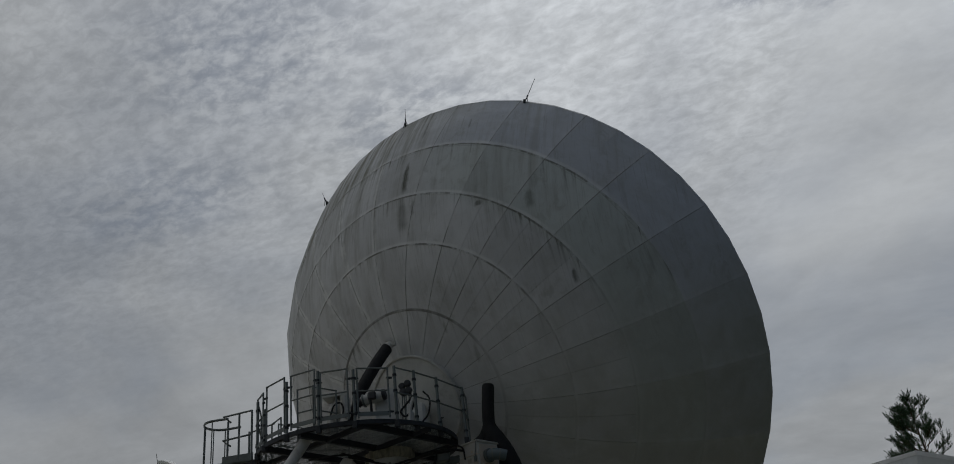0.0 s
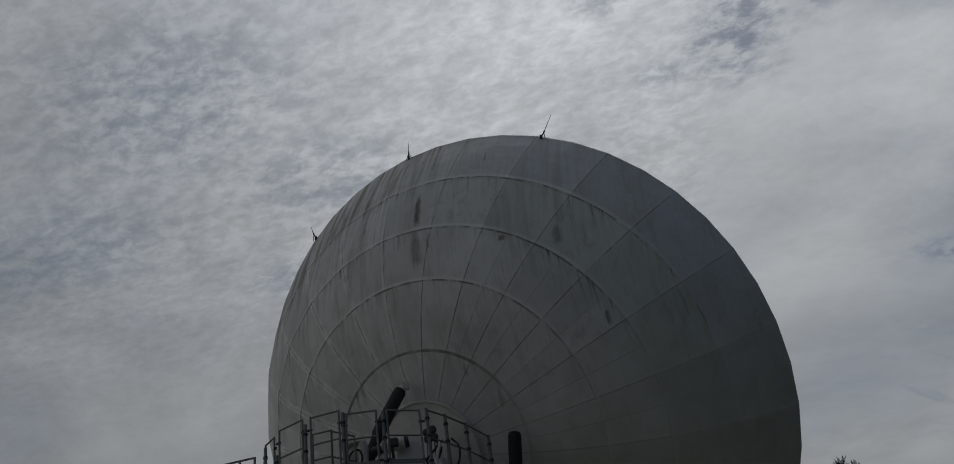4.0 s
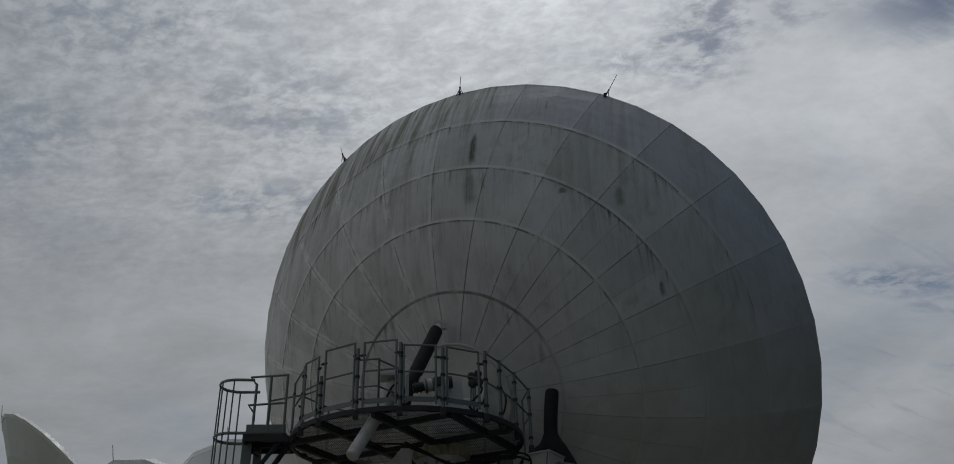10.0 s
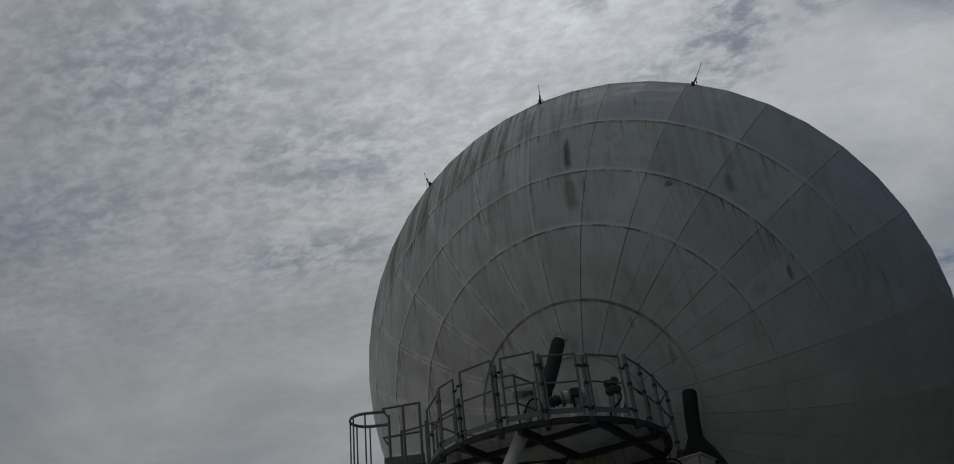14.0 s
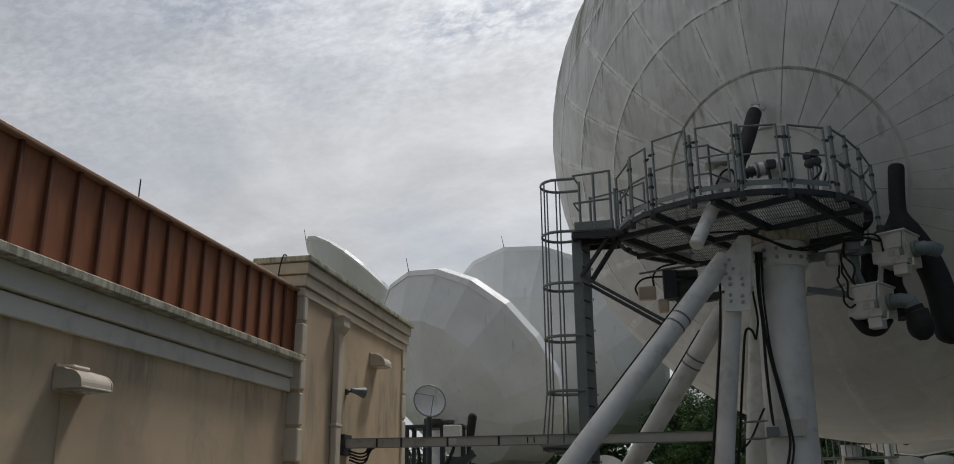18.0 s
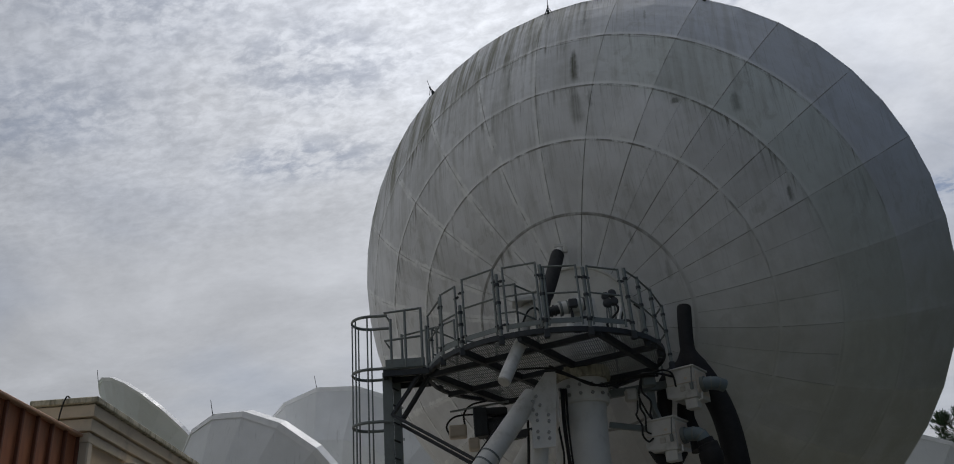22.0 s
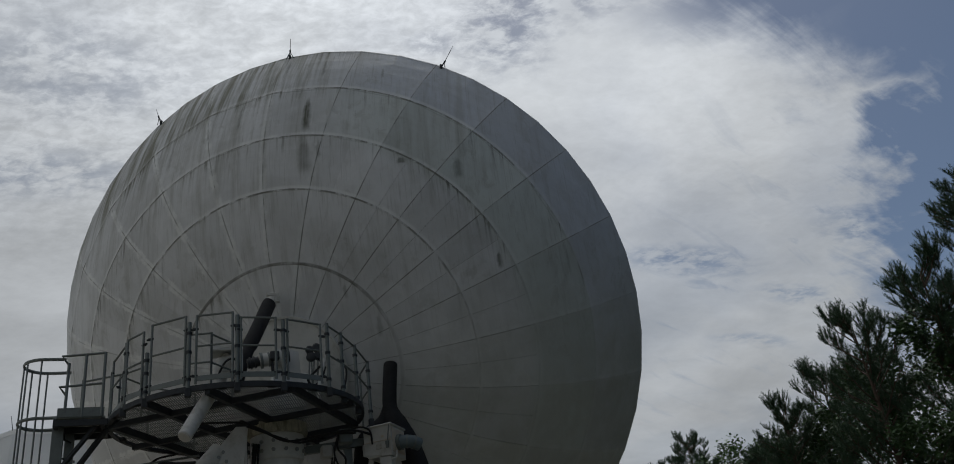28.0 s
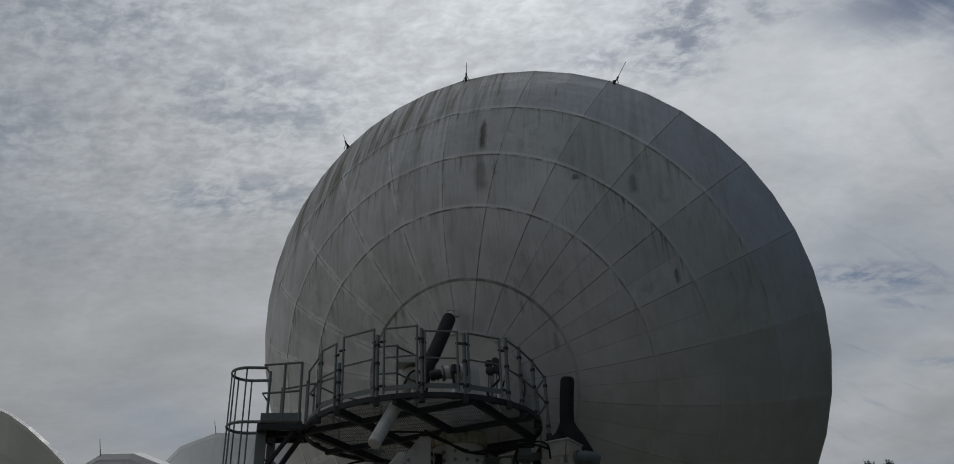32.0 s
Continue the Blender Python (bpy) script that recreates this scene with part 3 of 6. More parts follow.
# ---- mesh tools ----
class Shape:
    """Collects vertices and faces for one mesh."""

    def __init__(self):
        self.v, self.f = [], []

    def add(self, verts, faces):
        k = len(self.v)
        self.v += [tuple(p) for p in verts]
        self.f += [tuple(k + i for i in face) for face in faces]
        return self

    def box(self, centre, size, chamfer=0.008, turn=None):
        """A box with chamfered edges."""
        hx, hy, hz = (s / 2 for s in size)
        c = min(chamfer, 0.45 * min(size))
        verts, index = [], {}
        for sx in (-1, 1):
            for sy in (-1, 1):
                for sz in (-1, 1):
                    for axis in range(3):
                        p = [sx * (hx - c), sy * (hy - c), sz * (hz - c)]
                        p[axis] += (sx, sy, sz)[axis] * c
                        index[sx, sy, sz, axis] = len(verts)
                        verts.append(Vector(p))
        faces = []
        for axis in range(3):
            b, d = (axis + 1) % 3, (axis + 2) % 3
            for s in (-1, 1):
                loop = []
                for sb, sd in ((-1, -1), (1, -1), (1, 1), (-1, 1)):
                    k = [0, 0, 0]
                    k[axis], k[b], k[d] = s, sb, sd
                    loop.append(index[(*k, axis)])
                faces.append(loop if s > 0 else loop[::-1])
            for sb in (-1, 1):
                for sd in (-1, 1):
                    lo, hi = [0, 0, 0], [0, 0, 0]
                    lo[axis], lo[b], lo[d] = -1, sb, sd
                    hi[axis], hi[b], hi[d] = 1, sb, sd
                    quad = [index[(*lo, b)], index[(*hi, b)], index[(*hi, d)], index[(*lo, d)]]
                    faces.append(quad if sb * sd > 0 else quad[::-1])
        for sx in (-1, 1):
            for sy in (-1, 1):
                for sz in (-1, 1):
                    tri = [index[sx, sy, sz, a] for a in range(3)]
                    faces.append(tri if sx * sy * sz > 0 else tri[::-1])
        m = turn.to_3x3() if turn else Matrix.Identity(3)
        return self.add([m @ p + Vector(centre) for p in verts], faces)

    def tube(self, points, radius, sides=10, caps=True, squash=1.0):
        """A round bar through the points; radius is one number or one for each point."""
        points = [Vector(p) for p in points]
        radii = radius if hasattr(radius, "__len__") else [radius] * len(points)
        rings, side = [], None
        for i, p in enumerate(points):
            ahead = (points[min(i + 1, len(points) - 1)] - points[max(i - 1, 0)]).normalized()
            if side is None:
                side = ahead.cross(Vector((0, 0, 1)))
                side = side.normalized() if side.length > 0.05 else Vector((1, 0, 0))
            side = (side - ahead * side.dot(ahead)).normalized()
            other = ahead.cross(side)
            rings.append([p + radii[i] * (side * math.cos(q) + other * math.sin(q) * squash) for q in (2 * math.pi * k / sides for k in range(sides))])
        faces = []
        for i in range(len(points) - 1):
            for k in range(sides):
                a, b = i * sides + k, i * sides + (k + 1) % sides
                faces.append((a, b, b + sides, a + sides))
        if caps:
            faces.append(tuple(range(sides))[::-1])
            faces.append(tuple((len(points) - 1) * sides + k for k in range(sides)))
        return self.add([p for ring in rings for p in ring], faces)

    def beam(self, a, b, width, height, chamfer=0.004):
        """A square bar from a to b."""
        a, b = Vector(a), Vector(b)
        way = b - a
        turn = way.to_track_quat("Y", "Z").to_matrix().to_4x4()
        return self.box((a + b) / 2, (width, way.length, height), chamfer, turn)

    def extrude(self, outline, to):
        """A prism: a closed outline of 3D points moved by the vector to."""
        outline = [Vector(p) for p in outline]
        k = len(outline)
        faces = [tuple(range(k))[::-1], tuple(range(k, 2 * k))]
        faces += [(i, (i + 1) % k, k + (i + 1) % k, k + i) for i in range(k)]
        return self.add(outline + [p + Vector(to) for p in outline], faces)

    def mesh(self, name, mat, smooth=False):
        data = bpy.data.meshes.new(name)
        data.from_pydata(self.v, [], self.f)
        data.materials.append(mat)
        if smooth:
            data.polygons.foreach_set("use_smooth", [True] * len(data.polygons))
            data.set_sharp_from_angle(angle=radians(40))
        data.update()
        return data


def part(name, shape, mat, parent, label="", smooth=False):
    ob = new(name, shape.mesh(name, mat, smooth))
    ob.parent = parent
    return tagged(ob, label) if label else ob


def thing(name, label, category, at=(0, 0, 0), group="", kind=""):
    ob = new(name)
    ob.empty_display_size = 0.2
    ob.location = at
    return tagged(ob, label, category, group, kind)


def lone(name, shape, mat, label, category, kind="", smooth=False):
    return tagged(new(name, shape.mesh(name, mat, smooth)), label, category, "", kind)


def bend(points, steps=6):
    """A smooth curve through the points."""
    pts = [Vector(p) for p in points]
    pts = [2 * pts[0] - pts[1]] + pts + [2 * pts[-1] - pts[-2]]
    out = []
    for i in range(1, len(pts) - 2):
        p0, p1, p2, p3 = pts[i - 1 : i + 3]
        for k in range(steps):
            t = k / steps
            out.append(0.5 * (2 * p1 + (p2 - p0) * t + (2 * p0 - 5 * p1 + 4 * p2 - p3) * t * t + (3 * p1 - p0 - 3 * p2 + p3) * t**3))
    return out + [pts[-2]]


GROUND_Z = -0.05
# ---- ground ----
ground = Shape().add([(-900, -900, GROUND_Z), (900, -900, GROUND_Z), (900, 900, GROUND_Z), (-900, 900, GROUND_Z)], [(0, 1, 2, 3)])
lone("ground", ground, GROUND, "gravel and grass ground of the antenna yard", "ground", "structure")
lawn = Shape().box((5, 66, GROUND_Z + 0.02), (150, 46, 0.05), 0.01)
lone("lawn", lawn, LAWN, "bright mown grass beyond the service drive", "lawn", "structure")
# mostly unseen; pale and placed to bounce light up at legs and dishes
yard = Shape().box((-11.5, 25.0, GROUND_Z + 0.005), (29, 27, 0.02), 0.004)
lone("gravel_yard", yard, YARD, "pale crushed-stone yard under the antennas", "gravel", "structure")
drive_way = Shape().box((5, 40, GROUND_Z + 0.01), (150, 5, 0.03), 0.008)
lone("drive", drive_way, PAVING, "pale concrete service drive", "drive", "structure")


# ---- main antenna ----
def on_dish(r, angle, lift=0.0, apex=APEX, axes=(ACROSS, ABOVE, AXIS), rim=RIM, depth=DEPTH, curve=CURVE):
    """A point of the reflector's back; lift is metres outwards from the back."""
    u, v, n = axes
    slope = curve * depth / rim * (r / rim) ** (curve - 1)
    radial = u * math.sin(angle) + v * math.cos(angle)
    normal = (radial * slope - n).normalized()
    return apex + n * depth * (r / rim) ** curve + radial * r + normal * lift


def faceted(r, angle, lift=0.0):
    """The reflector's back made of flat 15 degree sheets; the rim has twice as many corners."""
    sector = radians(15.0)
    first = math.floor(angle / sector + 1e-6) * sector
    f = (angle - first) / sector
    chord = on_dish(r, first, lift).lerp(on_dish(r, first + sector, lift), f)
    w = 0.12 + 0.88 * max(0.0, min(1.0, (r - RINGS[4]) / (RIM - RINGS[4])))
    return chord.lerp(on_dish(r, angle, lift), w)


def reflector_panel(r0, r1, a0, a1, steps, gap, thick, where, far_gap=None, columns=1):
    """One sheet panel with turned-in edges."""
    s = Shape()
    c = columns + 1
    rows = []
    for lift in (0.0, -thick):
        for i in range(steps + 1):
            r = r0 + gap + (r1 - r0 - 2 * gap) * i / steps
            d, e = gap / max(r, 0.3), (far_gap or gap) / max(r, 0.3)
            rows.append([where(r, a0 + d + (a1 - e - a0 - d) * j / columns, lift) for j in range(c)])
    verts = [p for row in rows for p in row]
    k = steps + 1
    faces = []
    for i in range(steps):
        for j in range(columns):
            a, b = c * i + j, c * (k + i) + j
            faces += [(a, a + 1, a + c + 1, a + c), (b, b + c, b + c + 1, b + 1)]
        a, b = c * i, c * (k + i)
        faces += [(a, a + c, b + c, b), (a + columns, b + columns, b + c + columns, a + c + columns)]
    for j in range(columns):
        top, low_row = c * steps + j, c * k + j
        faces += [(j, low_row, low_row + 1, j + 1), (top, top + 1, c * k + top + 1, c * k + top)]
    return s.add(verts, faces)


antenna = thing("satellite_antenna", "large weathered white dish antenna on a steel mast, seen from behind", "antenna", (-3.93, 15.1, GROUND_Z))


def apart(name, shape, mat, parent=None, label="", smooth=False):
    """A part of the antenna, its mesh in world coordinates."""
    ob = part(name, shape, mat, parent or antenna, label, smooth)
    if parent is None:
        ob.matrix_parent_inverse = Matrix.Translation((-3.93, 15.1, GROUND_Z)).inverted()
    return ob


STEP = radians(7.5)
reflector = Shape()
for i in range(24):
    for k in range(48):
        ra, rb = 0.95 + (RIM - 0.97) * i / 24, 0.95 + (RIM - 0.97) * (i + 1) / 24
        j = len(reflector.v)
        reflector.v += [tuple(faceted(r, q, -0.022)) for r, q in ((ra, k * STEP), (ra, (k + 1) * STEP), (rb, (k + 1) * STEP), (rb, k * STEP))]
        reflector.f.append((j, j + 1, j + 2, j + 3))
apart("reflector_skin", reflector, JOINT, None, "dark inner face behind the panel joints")


def seam_gap(ring, index):
    """Half the open gap at a radial seam, index in half panels: the seams of the lee side have opened."""
    q = (index * 7.5) % 360.0
    if ring >= 3 and q > 80.0:
        return 0.0007
    if index % 2 == 0:
        return 0.0042 if 8.0 < q < 125.0 and ring < 3 else (0.0024 if q < 125.0 else 0.0012)
    return 0.0026 if 25.0 < q < 115.0 else 0.0008


for ring in range(5):
    r0, r1 = RINGS[ring], RINGS[ring + 1]
    halves = 1 if ring in (1, 2) else 2
    for k in range(0, 48, halves):
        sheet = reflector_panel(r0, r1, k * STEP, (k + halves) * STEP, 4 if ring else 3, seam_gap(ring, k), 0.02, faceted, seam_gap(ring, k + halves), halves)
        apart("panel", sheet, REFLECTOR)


def ring_strap(r, width, lift):
    """A folded lap over a ring joint, straight from joint to joint."""
    rows = ((-width / 2 - 0.012, -0.003), (-width / 2 + 0.006, lift), (width / 2, lift * 0.5), (width / 2 + 0.03, -0.003))
    press = [0.3 if 10 <= k <= 26 else 1.0 for k in range(48)]
    verts = [faceted(r + d, k * STEP, z * press[k]) for k in range(48) for d, z in rows]
    return Shape().add(verts, [(4 * k + i, 4 * ((k + 1) % 48) + i, 4 * ((k + 1) % 48) + i + 1, 4 * k + i + 1) for k in range(48) for i in range(3)])


for r, width, lift in ((RINGS[2], 0.036, 0.007), (RINGS[3], 0.036, 0.007), (RINGS[4], 0.040, 0.009)):
    apart("ring_strap", ring_strap(r, width, lift), REFLECTOR)
apart("hub_skirt", ring_strap(RINGS[1], 0.045, 0.007), REFLECTOR, None, "dirty sealed lip round the hub plates")
rim_band = Shape().add(
    [faceted(RIM + d, k * STEP, z) for k in range(48) for d, z in ((0, 0.006), (0.03, 0.0), (0.03, -0.06), (-0.02, -0.06))],
    [(4 * k + i, 4 * ((k + 1) % 48) + i, 4 * ((k + 1) % 48) + (i + 1) % 4, 4 * k + (i + 1) % 4) for k in range(48) for i in range(4)],
)
apart("rim", rim_band, REFLECTOR, None, "folded edge of the reflector")

# hub: a shallow drum behind the reflector, with the box frame that carries it
hub = Shape()
profile = ((1.18, -0.02), (1.17, 0.10), (1.04, 0.14), (0.05, 0.16))
hub.add([on_dish(r, 2 * math.pi * k / 40, z) for k in range(40) for r, z in profile], [(4 * k + i, 4 * k + i + 1, 4 * ((k + 1) % 40) + i + 1, 4 * ((k + 1) % 40) + i) for k in range(40) for i in range(3)])
apart("hub_cover", hub, WHITE, None, "white drum at the reflector's centre", True)

apart("hub_ring", Shape().tube([on_dish(1.17, 2 * math.pi * k / 48, 0.12) for k in range(49)], 0.03, 8), BOX_WHITE, None, "pale rolled lip round the hub", True)


def rod_aerial(angle, lean, tall):
    foot = on_dish(RIM - 0.03, angle, 0.0)
    ob = thing("lightning_rod", "thin lightning rod clamped to the reflector's rim", "lightning rod", foot, "lightning rods")
    out = (on_dish(RIM + 0.5, angle) - foot).normalized()
    up = (Vector((0, 0, 1)) + lean).normalized()
    part("rod", Shape().tube([(0, 0, 0.0), up * tall], [0.011, 0.006], 6), GALV_DARK, ob)
    part("clamp", Shape().box((0, 0, 0.05), (0.06, 0.05, 0.12), 0.01), GALV_DARK, ob)
    for side in (-1, 1):
        part("foot_strut", Shape().tube([ACROSS * 0.09 * side, up * 0.20], 0.010, 6), GALV_DARK, ob)
    part("cap", Shape().tube([up * 0.2, up * 0.25], 0.022, 8), GALV_DARK, ob)


for angle, lean, tall in ((-28.9, Vector((-0.28, 0, 0)), 0.46), (0.8, Vector((0.05, 0, 0)), 0.60), (31.2, Vector((0.52, 0, 0)), 0.80)):
    rod_aerial(radians(angle), lean, tall)

# mast and legs
MAST = Vector((-3.93, 15.1, 0))
apart("mast", Shape().tube([(-4.14, MAST.y, GROUND_Z), (-3.98, MAST.y, 4.6), (MAST.x, MAST.y, 5.35)], [0.42, 0.39, 0.39], 40), WHITE, None, "thick white steel mast", True)
flange = Shape().tube([(MAST.x, MAST.y, 5.20), (MAST.x, MAST.y, 5.24), (MAST.x, MAST.y, 5.24), (MAST.x, MAST.y, 5.62)], [0.43, 0.45, 0.45, 0.45], 32)
apart("mast_head", flange, WHITE, None, "bolted collar at the top of the mast", True)
for k in range(14):
    q = 2 * math.pi * k / 14
    for z in (5.33, 5.48):
        c = Vector((MAST.x + 0.45 * math.cos(q), MAST.y + 0.45 * math.sin(q), z))
        out = Vector((math.cos(q), math.sin(q), 0))
        apart("bolt", Shape().tube([c, c + out * 0.035], 0.032, 6), BOLT)
apart("yoke", Shape().box((-3.75, 15.6, 6.35), (0.7, 0.8, 0.75), 0.05).box((-3.6, 16.1, 6.75), (0.7, 0.6, 0.6), 0.05), WHITE, None, "boxy head that tips the reflector")


def leg(a, b, radius, label="", straps=False):
    """A tubular leg with a welded foot plate."""
    a, b = Vector(a), Vector(b)
    foot = a + (b - a) * ((a.z - GROUND_Z) / (a.z - b.z))
    ob = apart("leg", Shape().tube([a, foot], radius, 24), WHITE, None, label, True)
    plate = Shape().box((foot.x, foot.y, GROUND_Z + 0.03), (0.6, 0.6, 0.06), 0.01)
    part("foot_plate", plate, GALV, ob)
    if straps:
        way = (foot - a).normalized()
        for f in (0.19, 0.215):
            part("cable_strap", Shape().tube([a.lerp(foot, f), a.lerp(foot, f) + way * 0.03], radius + 0.008, 24), GALV, ob)
        side = way.cross(Vector((0, 1, 0))).normalized() * (radius + 0.015)
        part("clip_cable", Shape().tube([a.lerp(foot, 0.12) - side, a.lerp(foot, 0.5) - side], 0.012, 6), CABLE, ob)
    return ob


leg((-4.90, 14.35, 5.26), (-7.63, 12.9, 1.74), 0.165, "", True)
leg((-4.78, 15.15, 4.78), (-6.88, 16.6, 1.76), 0.168, "", True)
leg((-4.83, 14.5, 4.55), (-5.23, 14.5, 1.71), 0.15)
leg((-4.12, 15.35, 5.1), (-4.55, 15.6, 1.3), 0.30)
gusset = Shape().extrude([(-5.12, 14.18, 5.02), (-4.66, 14.18, 5.60), (-4.46, 14.18, 5.60), (-4.62, 14.18, 4.36), (-4.98, 14.18, 4.36), (-4.96, 14.18, 4.75)], (0, 0.04, 0))
apart("gusset_plate", gusset, WHITE, None, "bolted plate that joins the legs to the mast")
apart("gusset_web", Shape().box((-4.50, 14.62, 5.15), (0.04, 0.8, 0.8), 0.01), WHITE)
apart("bearing", Shape().tube([(MAST.x, MAST.y, 5.62), (MAST.x, MAST.y, 5.66), (MAST.x, MAST.y, 5.82)], [0.50, 0.52, 0.52], 32), COPING, None, "dirty pale turntable ring", True)
for x, z in ((-4.88, 4.52), (-4.70, 4.50), (-4.88, 4.62), (-4.70, 4.60), (-4.87, 4.80), (-4.68, 4.78), (-4.87, 4.90), (-4.68, 4.88), (-5.00, 5.02), (-4.92, 4.98), (-4.92, 5.12), (-4.85, 5.20), (-4.80, 5.05)):
    apart("bolt", Shape().tube([(x, 14.19, z), (x, 14.14, z)], 0.028, 6), BOLT)

# ---- round service platform ----
DECK_C, DECK_R, DECK_Z, RAIL_Z = Vector((-4.545, 14.92, 0)), 2.09, 5.92, 7.02
platform = thing("service_platform", "round galvanised service platform with open mesh floor and guard rails", "platform", (DECK_C.x, DECK_C.y, DECK_Z))


def ring_at(angle, r, z):
    """A point round the platform; angle from the side of the walk, to the right."""
    q = radians(angle)
    return Vector((DECK_C.x + r * math.sin(q), DECK_C.y - r * math.cos(q), z))


def ppart(name, shape, mat, parent=None, label="", smooth=False):
    ob = part(name, shape, mat, parent or platform, label, smooth)
    if parent is None:
        ob.matrix_parent_inverse = Matrix.Translation((DECK_C.x, DECK_C.y, DECK_Z)).inverted()
    return ob


edge = Shape()
profile = ((DECK_R - 0.06, DECK_Z - 0.085), (DECK_R, DECK_Z - 0.085), (DECK_R, DECK_Z + 0.0), (DECK_R - 0.015, DECK_Z + 0.0), (DECK_R - 0.015, DECK_Z - 0.07), (DECK_R - 0.06, DECK_Z - 0.07))
edge.add([ring_at(k * 360 / 64, r, z) for k in range(64) for r, z in profile], [(6 * k + i, 6 * k + (i + 1) % 6, 6 * ((k + 1) % 64) + (i + 1) % 6, 6 * ((k + 1) % 64) + i) for k in range(64) for i in range(6)])
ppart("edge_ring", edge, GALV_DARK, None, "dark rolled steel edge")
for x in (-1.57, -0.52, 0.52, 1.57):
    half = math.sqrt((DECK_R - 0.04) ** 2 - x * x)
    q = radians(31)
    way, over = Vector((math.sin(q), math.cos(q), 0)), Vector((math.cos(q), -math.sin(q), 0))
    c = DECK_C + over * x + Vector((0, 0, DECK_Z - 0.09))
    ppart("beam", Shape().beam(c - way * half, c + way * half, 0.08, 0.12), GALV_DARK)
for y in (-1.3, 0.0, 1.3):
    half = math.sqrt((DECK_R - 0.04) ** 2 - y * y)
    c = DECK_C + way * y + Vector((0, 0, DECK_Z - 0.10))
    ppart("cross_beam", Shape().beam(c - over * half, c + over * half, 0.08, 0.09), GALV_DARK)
LAY = radians(16)
slat_way, slat_over = Vector((math.sin(LAY), math.cos(LAY), 0)), Vector((math.cos(LAY), -math.sin(LAY), 0))
for j in range(5):
    x0, x1 = -2.03 + 0.812 * j, -2.03 + 0.812 * (j + 1)
    mesh_floor = Shape()
    for i in range(22):
        x = x0 + (i + 0.5) * (x1 - x0) / 22
        half = math.sqrt(max((DECK_R - 0.05) ** 2 - x * x, 0.01))
        c = DECK_C + slat_over * x + Vector((0, 0, DECK_Z - 0.015))
        mesh_floor.beam(c - slat_way * half, c + slat_way * half, 0.019, 0.006, 0.001)
    for i in range(-9, 10):
        y = i * 0.22 + 0.05 * (j % 2)
        half = math.sqrt(max((DECK_R - 0.05) ** 2 - y * y, 0.0))
        lo, hi = max(x0, -half), min(x1, half)
        if hi - lo > 0.1:
            c = DECK_C + slat_way * y + Vector((0, 0, DECK_Z - 0.014))
            mesh_floor.beam(c + slat_over * lo, c + slat_over * hi, 0.03, 0.005, 0.001)
    ppart("mesh_floor", mesh_floor, GALV, None, "slotted galvanised floor sheet")
for k in range(18):
    a = ring_at(10 + 20 * k, DECK_R - 0.05, DECK_Z - 0.05)
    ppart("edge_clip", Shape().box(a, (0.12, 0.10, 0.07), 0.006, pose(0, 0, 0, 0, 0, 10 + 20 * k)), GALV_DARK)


def guard_panel(p0, p1, top=RAIL_Z, toe=True, base=DECK_Z, couple=True):
    """A guard rail panel between two posts, with its mid rail, toe board and couplers."""
    p0, p1 = Vector((*p0, base)), Vector((*p1, base))
    h = Vector((0, 0, top - base))
    along = (p1 - p0).normalized()
    ob = ppart("guard_panel", Shape().tube([p0 + h, p1 + h], 0.017, 8), GALV)
    for p in (p0, p1):
        part("post", Shape().tube([p + Vector((0, 0, 0.02)), p + h + Vector((0, 0, 0.012))], 0.019, 8), GALV, ob)
    part("mid_rail", Shape().tube([p0 + h * 0.55, p1 + h * 0.55], 0.016, 8), GALV, ob)
    if toe:
        lift = Vector((0, 0, 0.10))
        part("toe_board", Shape().beam(p0 + lift, p1 + lift, 0.010, 0.085), GALV, ob)
    if couple:
        for p, out in ((p0, -along), (p1, along)):
            for f in (0.13, 0.80):
                part("coupler", Shape().tube([p + h * f - out * 0.03, p + h * f + out * 0.085], 0.017, 6).box(p + h * f + out * 0.035, (0.05, 0.05, 0.035), 0.006), GALV_DARK, ob)
    return ob


for p0, p1, top in (
    ((-6.587, 14.69), (-6.355, 13.95), 6.93),
    ((-6.325, 13.86), (-6.075, 13.53), 6.99),
    ((-5.950, 13.40), (-5.450, 13.05), 7.05),
    ((-5.290, 12.975), (-4.765, 12.837), 7.03),
    ((-4.645, 12.825), (-4.120, 12.855), 6.94),
    ((-3.940, 12.897), (-3.394, 13.135), 6.93),
    ((-3.0, 16.4), (-3.8, 16.9), 7.0),
    ((-5.3, 16.8), (-6.1, 16.3), 7.0),
    ((-6.1, 16.3), (-6.55, 15.6), 7.0),
):
    guard_panel(p0, p1, top)
side = ((-3.275, 13.215), (-2.985, 13.64), (-2.65, 14.24), (-2.27, 15.10), (-2.30, 15.75))
for (p0, p1) in zip(side, side[1:]):
    guard_panel(p0, p1, 6.95, False, DECK_Z - 0.1, False)
